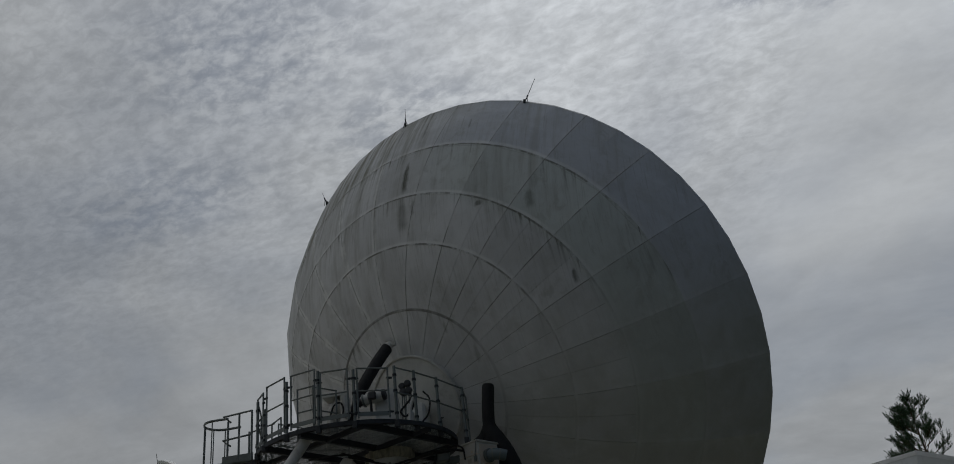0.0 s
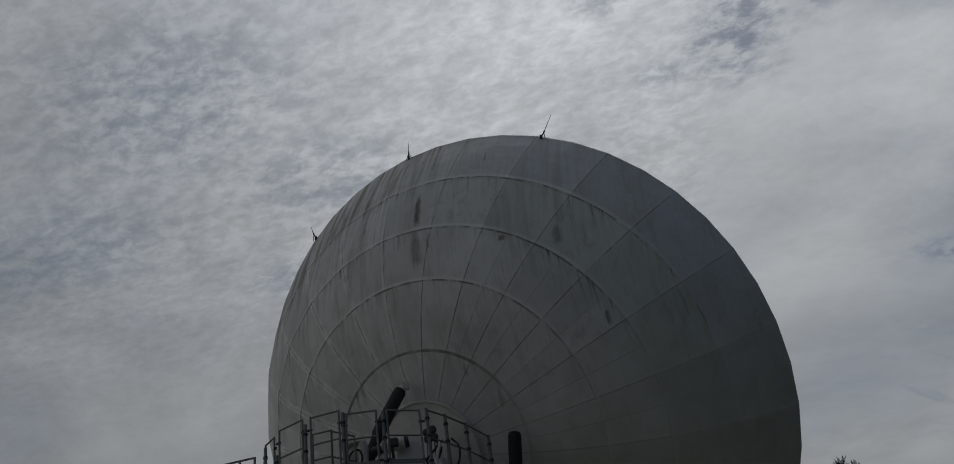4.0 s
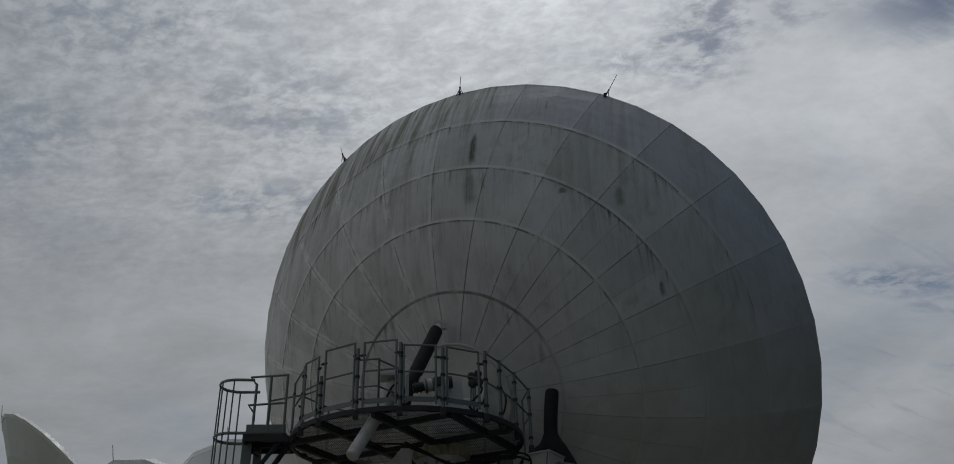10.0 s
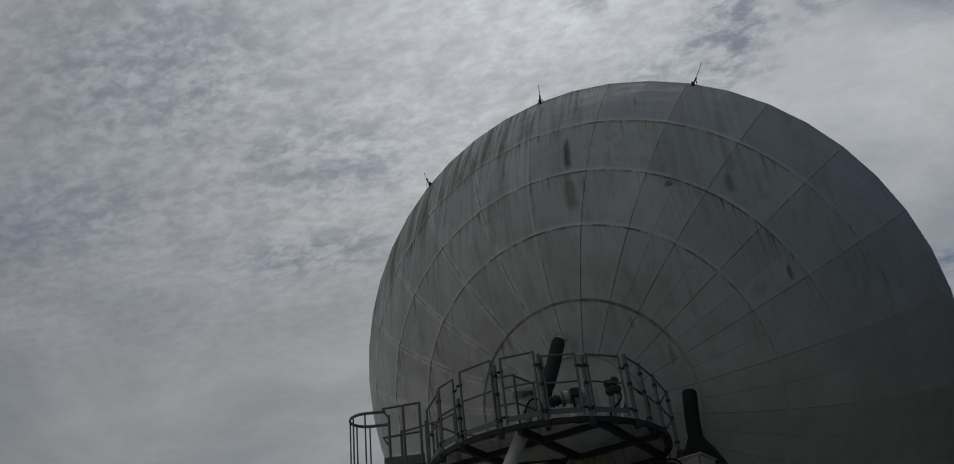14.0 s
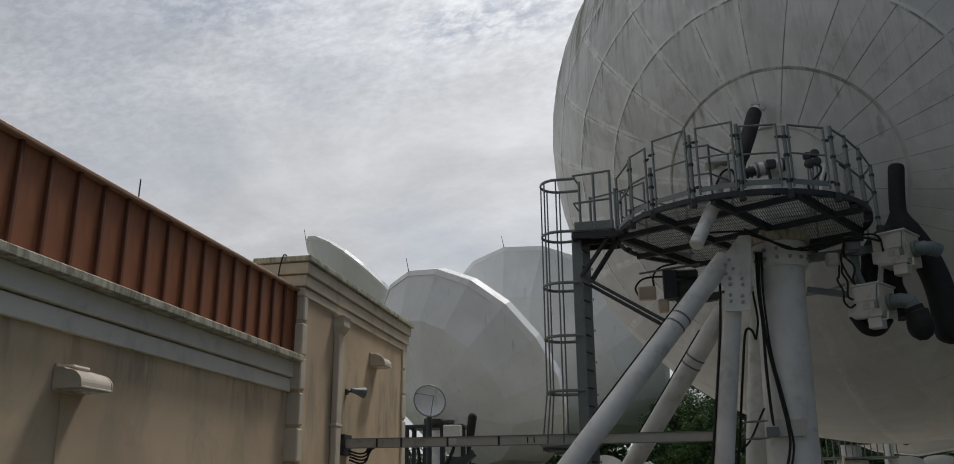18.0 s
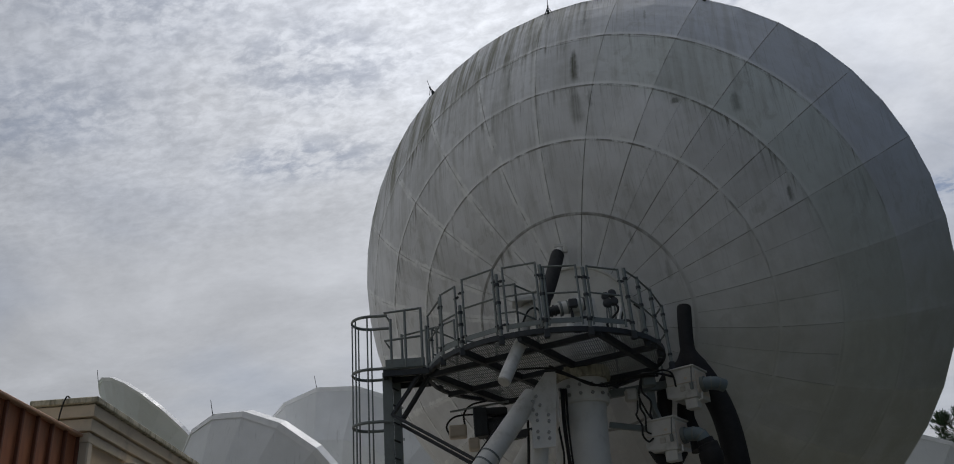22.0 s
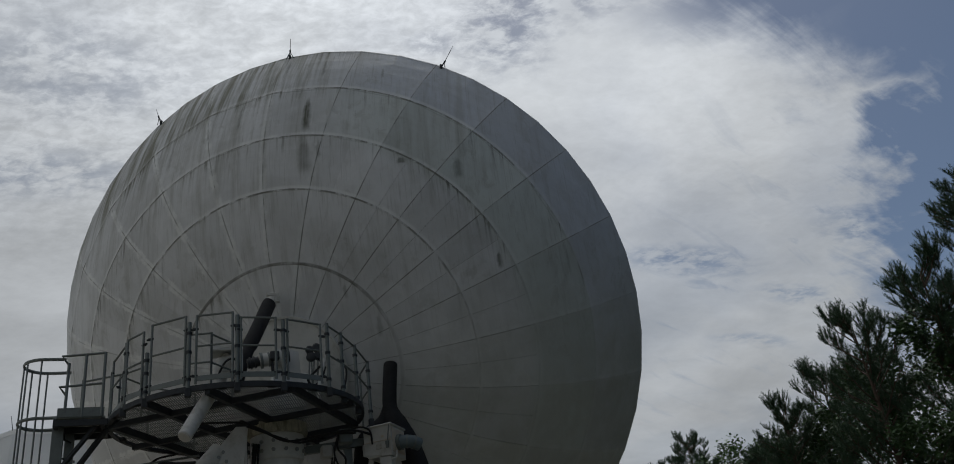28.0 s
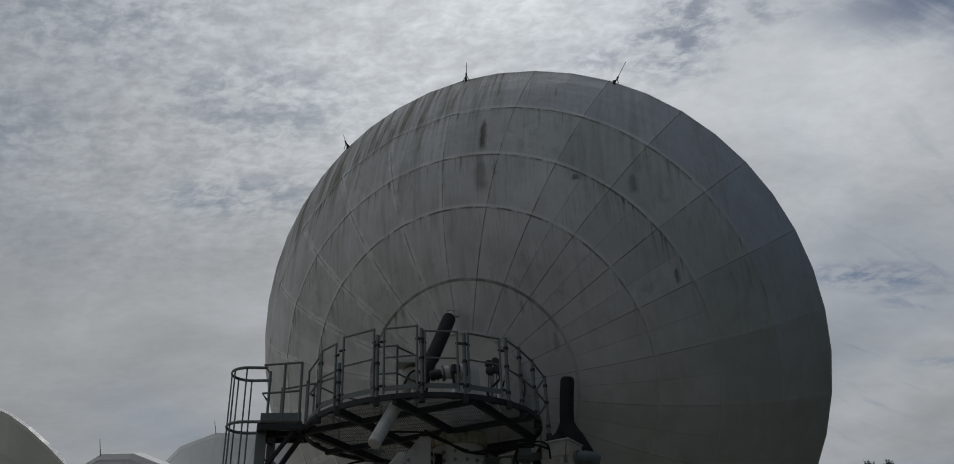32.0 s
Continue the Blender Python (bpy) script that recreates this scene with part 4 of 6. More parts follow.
for x, y, top in ((-5.395, 13.02, 6.94), (-4.695, 12.83, 6.98), (-4.005, 12.88, 6.91), (-3.275, 13.215, 6.98), (-6.01, 13.46, 6.62), (-6.34, 13.90, 6.96), (-2.985, 13.64, 6.98), (-2.65, 14.24, 6.98), (-2.27, 15.10, 6.98)):
    post = ppart("rail_post", Shape().tube([(x, y, DECK_Z - 0.16), (x, y, top)], 0.031, 10), GALV, None, "", True)
    for f in (0.10, 0.52, 0.82):
        z = DECK_Z + (top - DECK_Z) * f
        part("collar", Shape().tube([(x, y, z - 0.022), (x, y, z + 0.022)], 0.043, 10), GALV_DARK, post, "", True)
    part("post_foot", Shape().box((x, y, DECK_Z - 0.10), (0.09, 0.09, 0.14), 0.008), GALV_DARK, post)
# inner rails round the floor hatch
guard_panel((-5.42, 13.70), (-5.06, 13.62), 7.0, False, DECK_Z, False)
guard_panel((-5.06, 13.62), (-4.72, 14.05), 6.98, False, DECK_Z, False)
guard_panel((-6.45, 14.95), (-6.12, 14.62), 6.80, False, DECK_Z, False)

# side landing with the caged ladder
landing = ppart("landing", Shape().box((-7.02, 14.90, 5.95), (0.75, 0.85, 0.03), 0.006), GALV, None, "small side landing at the ladder head")
for x in (-7.36, -6.68):
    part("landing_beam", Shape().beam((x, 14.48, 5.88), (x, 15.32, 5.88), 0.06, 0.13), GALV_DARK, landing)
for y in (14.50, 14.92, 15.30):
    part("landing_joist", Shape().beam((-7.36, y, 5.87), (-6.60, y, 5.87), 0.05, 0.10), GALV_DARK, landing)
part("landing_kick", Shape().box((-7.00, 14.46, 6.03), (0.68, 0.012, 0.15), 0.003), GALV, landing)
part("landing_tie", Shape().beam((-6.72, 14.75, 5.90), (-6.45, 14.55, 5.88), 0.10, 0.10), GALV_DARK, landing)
for z in (6.99, 6.475):
    part("landing_rail", Shape().tube([(-7.27, 14.70, z - 0.09), (-7.345, 14.48, z - 0.02), (-6.70, 14.46, z + 0.02)], 0.02, 8), GALV, landing)
for x, y, top in ((-7.235, 14.48, 6.85), (-6.985, 14.47, 7.0), (-6.70, 14.46, 7.02), (-7.10, 15.28, 6.83), (-6.64, 15.1, 6.9)):
    part("landing_post", Shape().tube([(x, y, 5.95), (x, y, top)], 0.024, 8), GALV, landing)
part("back_rail", Shape().tube([(-7.10, 15.28, 6.80), (-6.45, 15.1, 6.86)], 0.018, 8), GALV, landing)
for a, b, w in (((-7.27, 14.66, 5.18), (-6.78, 14.60, 5.84), 0.10), ((-7.14, 15.0, 5.15), (-6.62, 14.75, 5.84), 0.10), ((-7.27, 14.66, 5.20), (-5.92, 13.95, 4.20), 0.07), ((-7.14, 15.02, 5.10), (-6.0, 14.1, 4.19), 0.07)):
    part("knee_brace", Shape().beam(a, b, w, 0.05), GALV_DARK, landing)

ladder = thing("caged_ladder", "tall galvanised ladder with a hooped safety cage up to the platform", "ladder", (-7.25, 14.95, GROUND_Z))


def lpart(name, shape, mat=GALV, label=""):
    ob = part(name, shape, mat, ladder, label)
    ob.matrix_parent_inverse = Matrix.Translation((-7.25, 14.95, GROUND_Z)).inverted()
    return ob


for x, y, wide in ((-7.335, 14.70, 0.17), (-7.20, 15.04, 0.14)):
    lpart("stile", Shape().box((x, y, (5.95 + GROUND_Z) / 2), (wide, 0.06, 5.95 - GROUND_Z), 0.006), GALV)
for k in range(19):
    lpart("rung", Shape().tube([(-7.30, 14.70, 0.3 + 0.3 * k), (-7.165, 15.05, 0.3 + 0.3 * k)], 0.014, 8), GALV_DARK)
for k in range(9):
    lpart("stile_bolt", Shape().tube([(-7.12, 15.04, 1.0 + 0.55 * k), (-7.10, 15.04, 1.0 + 0.55 * k)], 0.022, 6), GALV)
for z in (6.97, 6.00, 5.08, 4.16, 3.24, 2.36):
    arc = [(-7.30, 14.62, z)] + [(-7.63 - 0.34 * math.sin(q), 14.95 - 0.34 * math.cos(q), z) for q in (math.pi * k / 14 for k in range(15))] + [(-7.30, 15.28, z)]
    if z < 3:
        arc = [(-7.30, 14.56, z)] + [(-7.63 - 0.445 * math.sin(q), 14.95 - 0.425 * math.cos(q), z) for q in (math.pi * k / 14 for k in range(15))] + [(-7.30, 15.34, z)]
    lpart("cage_hoop", Shape().tube(arc, 0.018, 6, True, 1.6))
for q in (5, 48, 90, 132, 175):
    q = radians(q)
    x, y = -7.63 - 0.335 * math.sin(q), 14.95 - 0.335 * math.cos(q)
    fx, fy = -7.63 - 0.44 * math.sin(q), 14.95 - 0.42 * math.cos(q)
    lpart("cage_bar", Shape().tube([(fx, fy, 2.34), (x, y, 3.24), (x, y, 6.98)], 0.014, 6))
lpart("cage_foot", Shape().box((-7.65, 14.95, 2.30), (0.75, 0.7, 0.05), 0.008), GALV_DARK)

# ---- buildings ----
WALL1, WALL2 = -11.78, -11.6
low = thing("low_building", "low beige stucco building with an oxide-red metal parapet and grey cornice", "building", (WALL1, 0, GROUND_Z), "", "")


def into(owner):
    m = Matrix.Translation(owner.location).inverted()

    def make(name, shape, mat, label="", smooth=False, parent=None):
        ob = part(name, shape, mat, parent or owner, label, smooth)
        if parent is None:
            ob.matrix_parent_inverse = m
        return ob

    return make


lowpart = into(low)
Y0, Y1 = -16.0, 12.86
mid, span = (Y0 + Y1) / 2, Y1 - Y0
lowpart("wall", Shape().box((WALL1 - 0.15, mid, 1.6), (0.3, span, 3.3), 0.005), STUCCO, "beige stucco wall with rain stains")
lowpart("wall", Shape().box((WALL1 - 7.0, Y0 + 0.15, 1.9), (14, 0.3, 3.9), 0.005), STUCCO)
lowpart("roof_deck", Shape().box((WALL1 - 7.2, mid, 3.85), (13.6, span - 0.2, 0.12), 0.01), COPING)
for z0, z1, out in ((3.135, 3.36, 0.05), (3.36, 3.615, 0.10)):
    lowpart("cornice_band", Shape().box((WALL1 + out / 2 - 0.1, mid, (z0 + z1) / 2 + 0.008), (0.2 + out, span, z1 - z0 - 0.022), 0.008), TRIM, "grey painted cornice step")
lowpart("coping", Shape().box((WALL1 + 0.02, mid, 3.665), (0.46, span, 0.10), 0.012), COPING, "lichen-stained concrete lip")
lowpart("parapet_core", Shape().box((WALL1 - 0.05, mid, 4.23), (0.16, span - 0.01, 1.04), 0.006), RED)
pitch = 0.42
count = int(20.0 / pitch)
sheet = Shape().box((0, 0, 0), (0.012, pitch - 0.03, 1.04), 0.002).mesh("cladding_sheet", RED)
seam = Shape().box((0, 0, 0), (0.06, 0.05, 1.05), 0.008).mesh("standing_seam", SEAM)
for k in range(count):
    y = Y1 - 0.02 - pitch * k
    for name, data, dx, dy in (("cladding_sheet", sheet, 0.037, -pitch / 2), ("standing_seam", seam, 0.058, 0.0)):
        ob = new(name, data)
        ob.location = (WALL1 + dx, y + dy, 4.24)
        ob.parent = low
        ob.matrix_parent_inverse = Matrix.Translation(low.location).inverted()
lowpart("parapet_cap", Shape().box((WALL1 - 0.0, mid, 4.775), (0.26, span, 0.05), 0.012), CAP, "pale copper-coloured cap strip")


def wall_pack(at, size):
    """An outdoor wall lamp: bell-shaped cheeks, a rounded hood and a lens that looks down."""
    ob = thing("wall_lamp", "tan outdoor wall lamp with a curved hood", "wall lamp", at, "wall lamps")
    w, d, h = size
    curve = [(d * (0.42 + 0.58 * math.sin(q)), h * (-0.30 + 0.62 * math.cos(q))) for q in (math.pi / 2 * k / 8 for k in range(9))]
    outline = [(0.0, -h * 0.45), (0.0, h * 0.42), (d * 0.30, h * 0.40)] + curve + [(d, -h * 0.42)]
    hood = Shape().extrude([(x, -w / 2, z) for x, z in outline], (0, w, 0))
    part("hood", hood, LAMP, ob)
    for side in (-1, 1):
        cheek = [(x * 1.02, side * (w / 2 + 0.004), z) for x, z in outline]
        part("cheek", Shape().extrude(cheek, (0, 0.016 * side, 0)), LAMP, ob)
    part("lens", Shape().box((d * 0.55, 0, -h * 0.44), (d * 0.7, w * 0.86, 0.03), 0.008), LENS, ob)
    part("cap", Shape().box((d * 0.20, 0, h * 0.46), (d * 0.40, w * 0.60, h * 0.20), 0.02), LAMP, ob)
    part("seam_lip", Shape().box((d * 0.99, 0, -h * 0.40), (0.02, w * 1.02, 0.025), 0.006), LAMP, ob)
    part("back_plate", Shape().box((0.0, 0, 0), (0.03, w * 1.06, h * 1.1), 0.006), LAMP, ob)
    return ob


wall_pack((WALL1 + 0.015, 7.70, 2.71), (0.46, 0.30, 0.24))
lone("conduit", Shape().tube([(WALL1 + 0.005, 7.62, 2.64), (WALL1 + 0.005, 7.62, 0.0)], 0.012, 8), STUCCO, "thin painted conduit down the stucco wall", "conduit")
tall = thing("tall_building", "taller beige stucco block with corner quoins and a stepped parapet", "building", (WALL2, 15.8, GROUND_Z))
tallpart = into(tall)
B0, B1 = 12.88, 18.75
bm, bs = (B0 + B1) / 2, B1 - B0
tallpart("wall", Shape().box((WALL2 - 0.34, bm, 2.4), (0.68, bs, 4.9), 0.005), STUCCO, "beige stucco wall")
for z0, z1, out in ((4.66, 4.82, 0.04), (4.82, 5.02, 0.07), (5.02, 5.22, 0.11)):
    tallpart("cornice_band", Shape().box((WALL2 - 0.34, bm, (z0 + z1) / 2), (0.68 + 2 * out, bs + 2 * out, z1 - z0 - 0.02), 0.008), TRIM_BEIGE, "beige cornice step")
tallpart("coping", Shape().box((WALL2 - 0.34, bm, 5.27), (1.0, bs + 0.32, 0.09), 0.012), COPING, "stained concrete cap")
tallpart("roof_slab", Shape().box((WALL2 - 0.40, bm - 0.3, 5.33), (0.66, bs - 0.9, 0.035), 0.01), COPING)
for z in [4.54 - 0.545 * k for k in range(9)]:
    if z > 0:
        for y, w in ((B0 + 0.06, 0.16 if round(z * 10) % 2 else 0.22), (B1 - 0.13, 0.30)):
            tallpart("quoin", Shape().box((WALL2 - 0.12, y, z - 0.01), (0.31, w, 0.50), 0.02), QUOIN)
spout = thing("downspout", "cream square downspout with a conductor head on the stucco wall", "downspout", (WALL2, 14.4, GROUND_Z))
sp = into(spout)
head = Shape().add([(WALL2 + d, 14.4 + w, z) for z, d, e in ((4.60, 0.20, 0.155), (4.44, 0.20, 0.155), (4.31, 0.13, 0.105)) for d, w in ((0.0, -e), (d, -e), (d, e), (0.0, e))], [(0, 1, 2, 3)] + [(4 * r + i, 4 * r + (i + 1) % 4, 4 * r + 4 + (i + 1) % 4, 4 * r + 4 + i) for r in range(2) for i in range(4)] + [(11, 10, 9, 8)])
sp("conductor_head", head, QUOIN)
sp("head_rim", Shape().box((WALL2 + 0.105, 14.4, 4.615), (0.23, 0.34, 0.04), 0.008), QUOIN)
sp("pipe", Shape().box((WALL2 + 0.06, 14.4, 2.15), (0.11, 0.24, 4.4), 0.014), QUOIN)
for z in (2.75, 1.0):
    sp("pipe_strap", Shape().box((WALL2 + 0.061, 14.4, z), (0.122, 0.30, 0.04), 0.005), QUOIN)
wall_pack((WALL2 + 0.015, 16.5, 4.14), (0.46, 0.30, 0.26))
flood = thing("flood_light", "small cone-shaped spotlight on a wall bracket", "spotlight", (WALL2, 15.05, 3.40))
fl = into(flood)
fl("base", Shape().box((WALL2 + 0.02, 15.0, 3.38), (0.04, 0.1, 0.1), 0.008), GALV_DARK)
fl("stem", Shape().tube([(WALL2 + 0.03, 15.0, 3.38), (WALL2 + 0.13, 15.05, 3.40)], 0.02, 8), GALV_DARK)
fl("cone", Shape().tube([(WALL2 + 0.10, 15.02, 3.41), (WALL2 + 0.17, 15.10, 3.40), (WALL2 + 0.27, 15.22, 3.38)], [0.04, 0.06, 0.10], 16), GALV)
fl("lens", Shape().tube([(WALL2 + 0.262, 15.21, 3.382), (WALL2 + 0.276, 15.226, 3.378)], 0.088, 16), MOTOR)
rod = thing("roof_rod", "thin dark aerial rod above the red parapet", "aerial", (WALL1 - 0.4, 9.05, 3.9))
ro = into(rod)
ro("rod", Shape().tube([(WALL1 - 0.4, 9.05, 3.9), (WALL1 - 0.39, 9.06, 5.33)], [0.014, 0.009], 6), GALV_DARK)
ro("base", Shape().box((WALL1 - 0.4, 9.05, 3.95), (0.12, 0.12, 0.08), 0.01), GALV_DARK)
lone("roof_cable", Shape().tube(bend([(-12.2, 13.6, 5.37), (-12.1, 13.2, 5.42), (-11.95, 12.95, 5.36), (-11.9, 12.70, 5.33), (-11.95, 12.68, 5.1), (-12.0, 12.74, 4.8), (-12.0, 12.75, 4.4)]), 0.012, 6), CABLE, "loose black cable over the parapet cap", "cable")

# cable bridge from the block to the mast
bridge = thing("cable_bridge", "grey metal cable tray spanning from the stucco block to the mast", "cable tray", (WALL2, 15.2, 2.45))
br = into(bridge)
for y in (14.88, 15.12):
    br("side_rail", Shape().box((-8.45, y, 2.47), (6.55, 0.025, 0.15), 0.004), TRAY)
for k in range(22):
    br("tray_rung", Shape().box((-11.4 + 0.3 * k, 15.0, 2.45), (0.03, 0.22, 0.03), 0.003), GALV)
for z in (2.548, 2.392):
    br("flange", Shape().box((-8.45, 14.858, z), (6.55, 0.03, 0.012), 0.002), GALV)
for x in (-10.95, -10.51, -9.69, -8.8, -7.31):
    br("joint_clip", Shape().box((x, 14.862, 2.47), (0.035, 0.014, 0.17), 0.002), GALV_DARK)
br("splice_plate", Shape().box((-9.6, 14.863, 2.47), (0.14, 0.012, 0.11), 0.002), BOX_WHITE, "pale splice plate")
for x in (-8.31, -8.2):
    br("slot_clip", Shape().box((x, 14.865, 2.47), (0.02, 0.01, 0.10), 0.002), GALV_DARK)
br("wall_bracket", Shape().box((WALL2 + 0.04, 15.0, 2.45), (0.07, 0.4, 0.36), 0.008), GALV_DARK)
for k, (dy, dz) in enumerate(((-0.05, 0.05), (0.0, 0.04), (0.05, 0.05), (0.02, 0.08))):
    pts = [(WALL2 + 0.1, 15.0 + dy, 2.35 - 0.05 * k), (-11.2, 14.95 + dy, 2.30 - 0.05 * k), (-10.8, 15.0 + dy, 2.42 + dz), (-8.5, 15.0 + dy, 2.42 + dz), (-5.6, 15.0 + dy, 2.42 + dz), (-5.3, 14.95 + dy, 2.2), (-4.8, 15.0, 2.3), (-4.45, 14.95, 2.9)]
    lone("tray_cable", Shape().tube(bend(pts, 5), 0.018, 6), CABLE, "black cable lying in the tray", "cable")

# ---- cables, hoses and boxes on the mast ----
def mast_cable(points, radius):
    return lone("cable", Shape().tube(bend(points, 6), radius, 8), CABLE, "black cable strapped along the mast", "cable", "", True)


mast_cable([(-4.34, 14.76, 5.45), (-4.38, 14.70, 4.8), (-4.37, 14.68, 4.17), (-4.39, 14.67, 3.45), (-4.38, 14.66, 2.75), (-4.36, 14.66, 2.60)], 0.025)
mast_cable([(-4.30, 14.76, 5.45), (-4.36, 14.68, 4.81), (-4.33, 14.67, 3.86), (-4.25, 14.66, 3.24), (-4.17, 14.64, 2.64), (-4.17, 14.62, 2.25), (-4.36, 14.6, 1.67), (-4.63, 14.6, 1.39), (-4.90, 14.6, 1.44), (-5.00, 14.6, 1.68), (-4.90, 14.6, 2.46), (-4.76, 14.62, 3.46), (-4.66, 14.64, 4.08), (-4.56, 14.66, 4.13), (-4.50, 14.68, 3.97)], 0.021)
mast_cable([(-4.26, 14.76, 5.45), (-4.31, 14.68, 4.7), (-4.29, 14.67, 3.8), (-4.21, 14.65, 3.2), (-4.13, 14.63, 2.6), (-4.12, 14.62, 2.2), (-4.3, 14.6, 1.6), (-4.5, 14.6, 0.9), (-4.55, 14.6, 0.0)], 0.018)
mast_cable([(-4.46, 14.74, 5.45), (-4.47, 14.7, 4.8), (-4.44, 14.68, 4.3), (-4.50, 14.68, 3.97)], 0.018)
mast_cable([(-4.97, 14.62, 5.15), (-5.055, 14.5, 4.2), (-5.22, 14.49, 3.0), (-5.44, 14.49, 1.5), (-5.60, 14.5, 0.2)], 0.022)
mast_cable([(-4.6, 13.9, 5.62), (-4.2, 14.2, 5.50), (-3.8, 14.55, 5.42), (-3.3, 14.7, 5.52), (-2.7, 14.8, 5.62), (-2.2, 15.0, 5.55)], 0.022)
mast_cable([(-4.5, 14.0, 5.55), (-4.0, 14.3, 5.44), (-3.6, 14.6, 5.40), (-3.1, 14.75, 5.55), (-2.6, 14.9, 5.60)], 0.018)
mast_cable([(-5.3, 14.0, 5.62), (-4.9, 13.9, 5.60), (-4.5, 14.1, 5.62), (-4.1, 14.4, 5.52)], 0.018)
bracket = thing("mast_bracket", "grey junction bracket clamped on the mast", "bracket", (-4.0, 14.87, 2.5))
mb = into(bracket)
mb("plate", Shape().box((-4.13, 14.66, 2.56), (0.46, 0.05, 0.26), 0.006), TRAY)
mb("clamp_box", Shape().box((-4.40, 14.63, 2.50), (0.18, 0.12, 0.16), 0.01), GALV)
for x, z in ((-4.62, 2.66), (-4.62, 2.40)):
    mb("turnbuckle", Shape().tube([(x - 0.22, 14.55, z - 0.01), (x - 0.08, 14.55, z), (x, 14.55, z), (x + 0.16, 14.55, z + 0.01)], [0.008, 0.02, 0.02, 0.008], 8), GALV)


def blower(at, boot, turn):
    """A white weatherproof blower box, its elbow duct and the black boot that hangs from it."""
    ob = thing("blower_box", "white weathered metal blower box with a grey duct elbow", "blower box", at, "blower boxes")
    ob.rotation_euler = (0, 0, radians(turn))
    body = part("housing", Shape().extrude([(-0.26, -0.30, 0.06), (-0.20, -0.26, 0.0), (0.24, -0.26, 0.0), (0.26, -0.30, 0.06), (0.26, -0.30, 0.52), (-0.26, -0.30, 0.52)], (0, 0.60, 0)), BOX_WHITE, ob)
    part("name_plate", Shape().box((0.02, -0.304, 0.17), (0.10, 0.006, 0.09), 0.001), TRAY, body)
    part("sticker", Shape().box((0.10, -0.303, 0.34), (0.05, 0.004, 0.04), 0.001), QUOIN, body)
    part("lid", Shape().box((0, 0, 0.535), (0.58, 0.66, 0.035), 0.012), BOX_WHITE, ob)
    part("dirt_rim", Shape().box((0, -0.005, 0.265), (0.532, 0.612, 0.012), 0.003), LAMP, ob)
    part("side_handle", Shape().box((-0.285, -0.24, 0.16), (0.035, 0.09, 0.20), 0.008), BOX_WHITE, ob)
    part("latch", Shape().box((0.19, -0.315, 0.18), (0.06, 0.03, 0.12), 0.006).tube([(0.20, -0.315, 0.24), (0.22, -0.31, 0.40), (0.24, -0.30, 0.53)], 0.010, 6), GALV, ob)
    part("drip_box", Shape().box((0.10, -0.14, -0.09), (0.22, 0.20, 0.18), 0.012), BOX_WHITE, ob)
    part("drain_elbow", Shape().tube([(0.22, -0.20, -0.06), (0.31, -0.22, -0.05), (0.32, -0.22, 0.06)], 0.018, 8), BOX_WHITE, ob)
    part("side_panel", Shape().box((0.268, 0.0, 0.27), (0.016, 0.50, 0.42), 0.006), LAMP, ob)
    part("duct_collar", Shape().tube([(0.26, -0.02, 0.24), (0.34, -0.02, 0.24)], 0.14, 20), GALV, ob, "", True)
    elbow = bend([(0.30, -0.02, 0.24), (0.46, -0.02, 0.24), (0.58, 0.0, 0.20), (0.64, 0.02, 0.08)] if boot else [(0.30, -0.02, 0.24), (0.42, 0.0, 0.24), (0.52, 0.06, 0.22), (0.60, 0.16, 0.18)], 5)
    part("duct_elbow", Shape().tube(elbow, 0.115, 18), PLASTIC, ob, "grey-blue plastic duct elbow", True)
    for k in (5, 10):
        part("duct_clamp", Shape().tube([elbow[k], elbow[k + 1]], 0.122, 18), GALV, ob, "", True)
    if boot:
        part("boot", Shape().tube(bend([(0.63, 0.02, 0.12), (0.66, 0.04, 0.0), (0.68, 0.05, -0.14), boot], 5), [0.14] * 4 + [0.18] * 5 + [0.20] * 4 + [0.18, 0.14, 0.06], 18), RUBBER, ob, "black padded hose boot", True)
    return ob


blower((-2.06, 15.10, 5.15), None, -36)
blower((-2.56, 15.10, 4.29), (0.68, 0.08, -0.42), -36)
hoses = thing("air_hoses", "thick black padded air hoses running down beside the blower boxes", "hose", (-1.8, 15.6, 4.0))
ho = into(hoses)
ho("hose", Shape().tube(bend([(-1.735, 15.5, 7.10), (-1.745, 15.5, 7.02), (-1.80, 15.5, 6.56), (-1.82, 15.5, 6.2), (-1.76, 15.5, 5.91), (-1.575, 15.5, 5.55), (-1.42, 15.5, 5.09), (-1.35, 15.5, 4.64), (-1.33, 15.5, 4.1), (-1.33, 15.5, 3.9)], 4), [0.02, 0.08, 0.11, 0.125] + [0.135] * 9 + [0.16, 0.18, 0.20] + [0.225] * 17 + [0.21, 0.18, 0.13, 0.03], 20), RUBBER, "", True)
ho("hose", Shape().tube(bend([(-1.80, 15.52, 6.25), (-1.95, 15.55, 5.95), (-2.25, 15.5, 5.72), (-2.39, 15.45, 5.5), (-2.43, 15.45, 5.25), (-2.50, 15.45, 4.9), (-2.58, 15.4, 4.5)], 5), 0.135, 16), RUBBER, "", True)
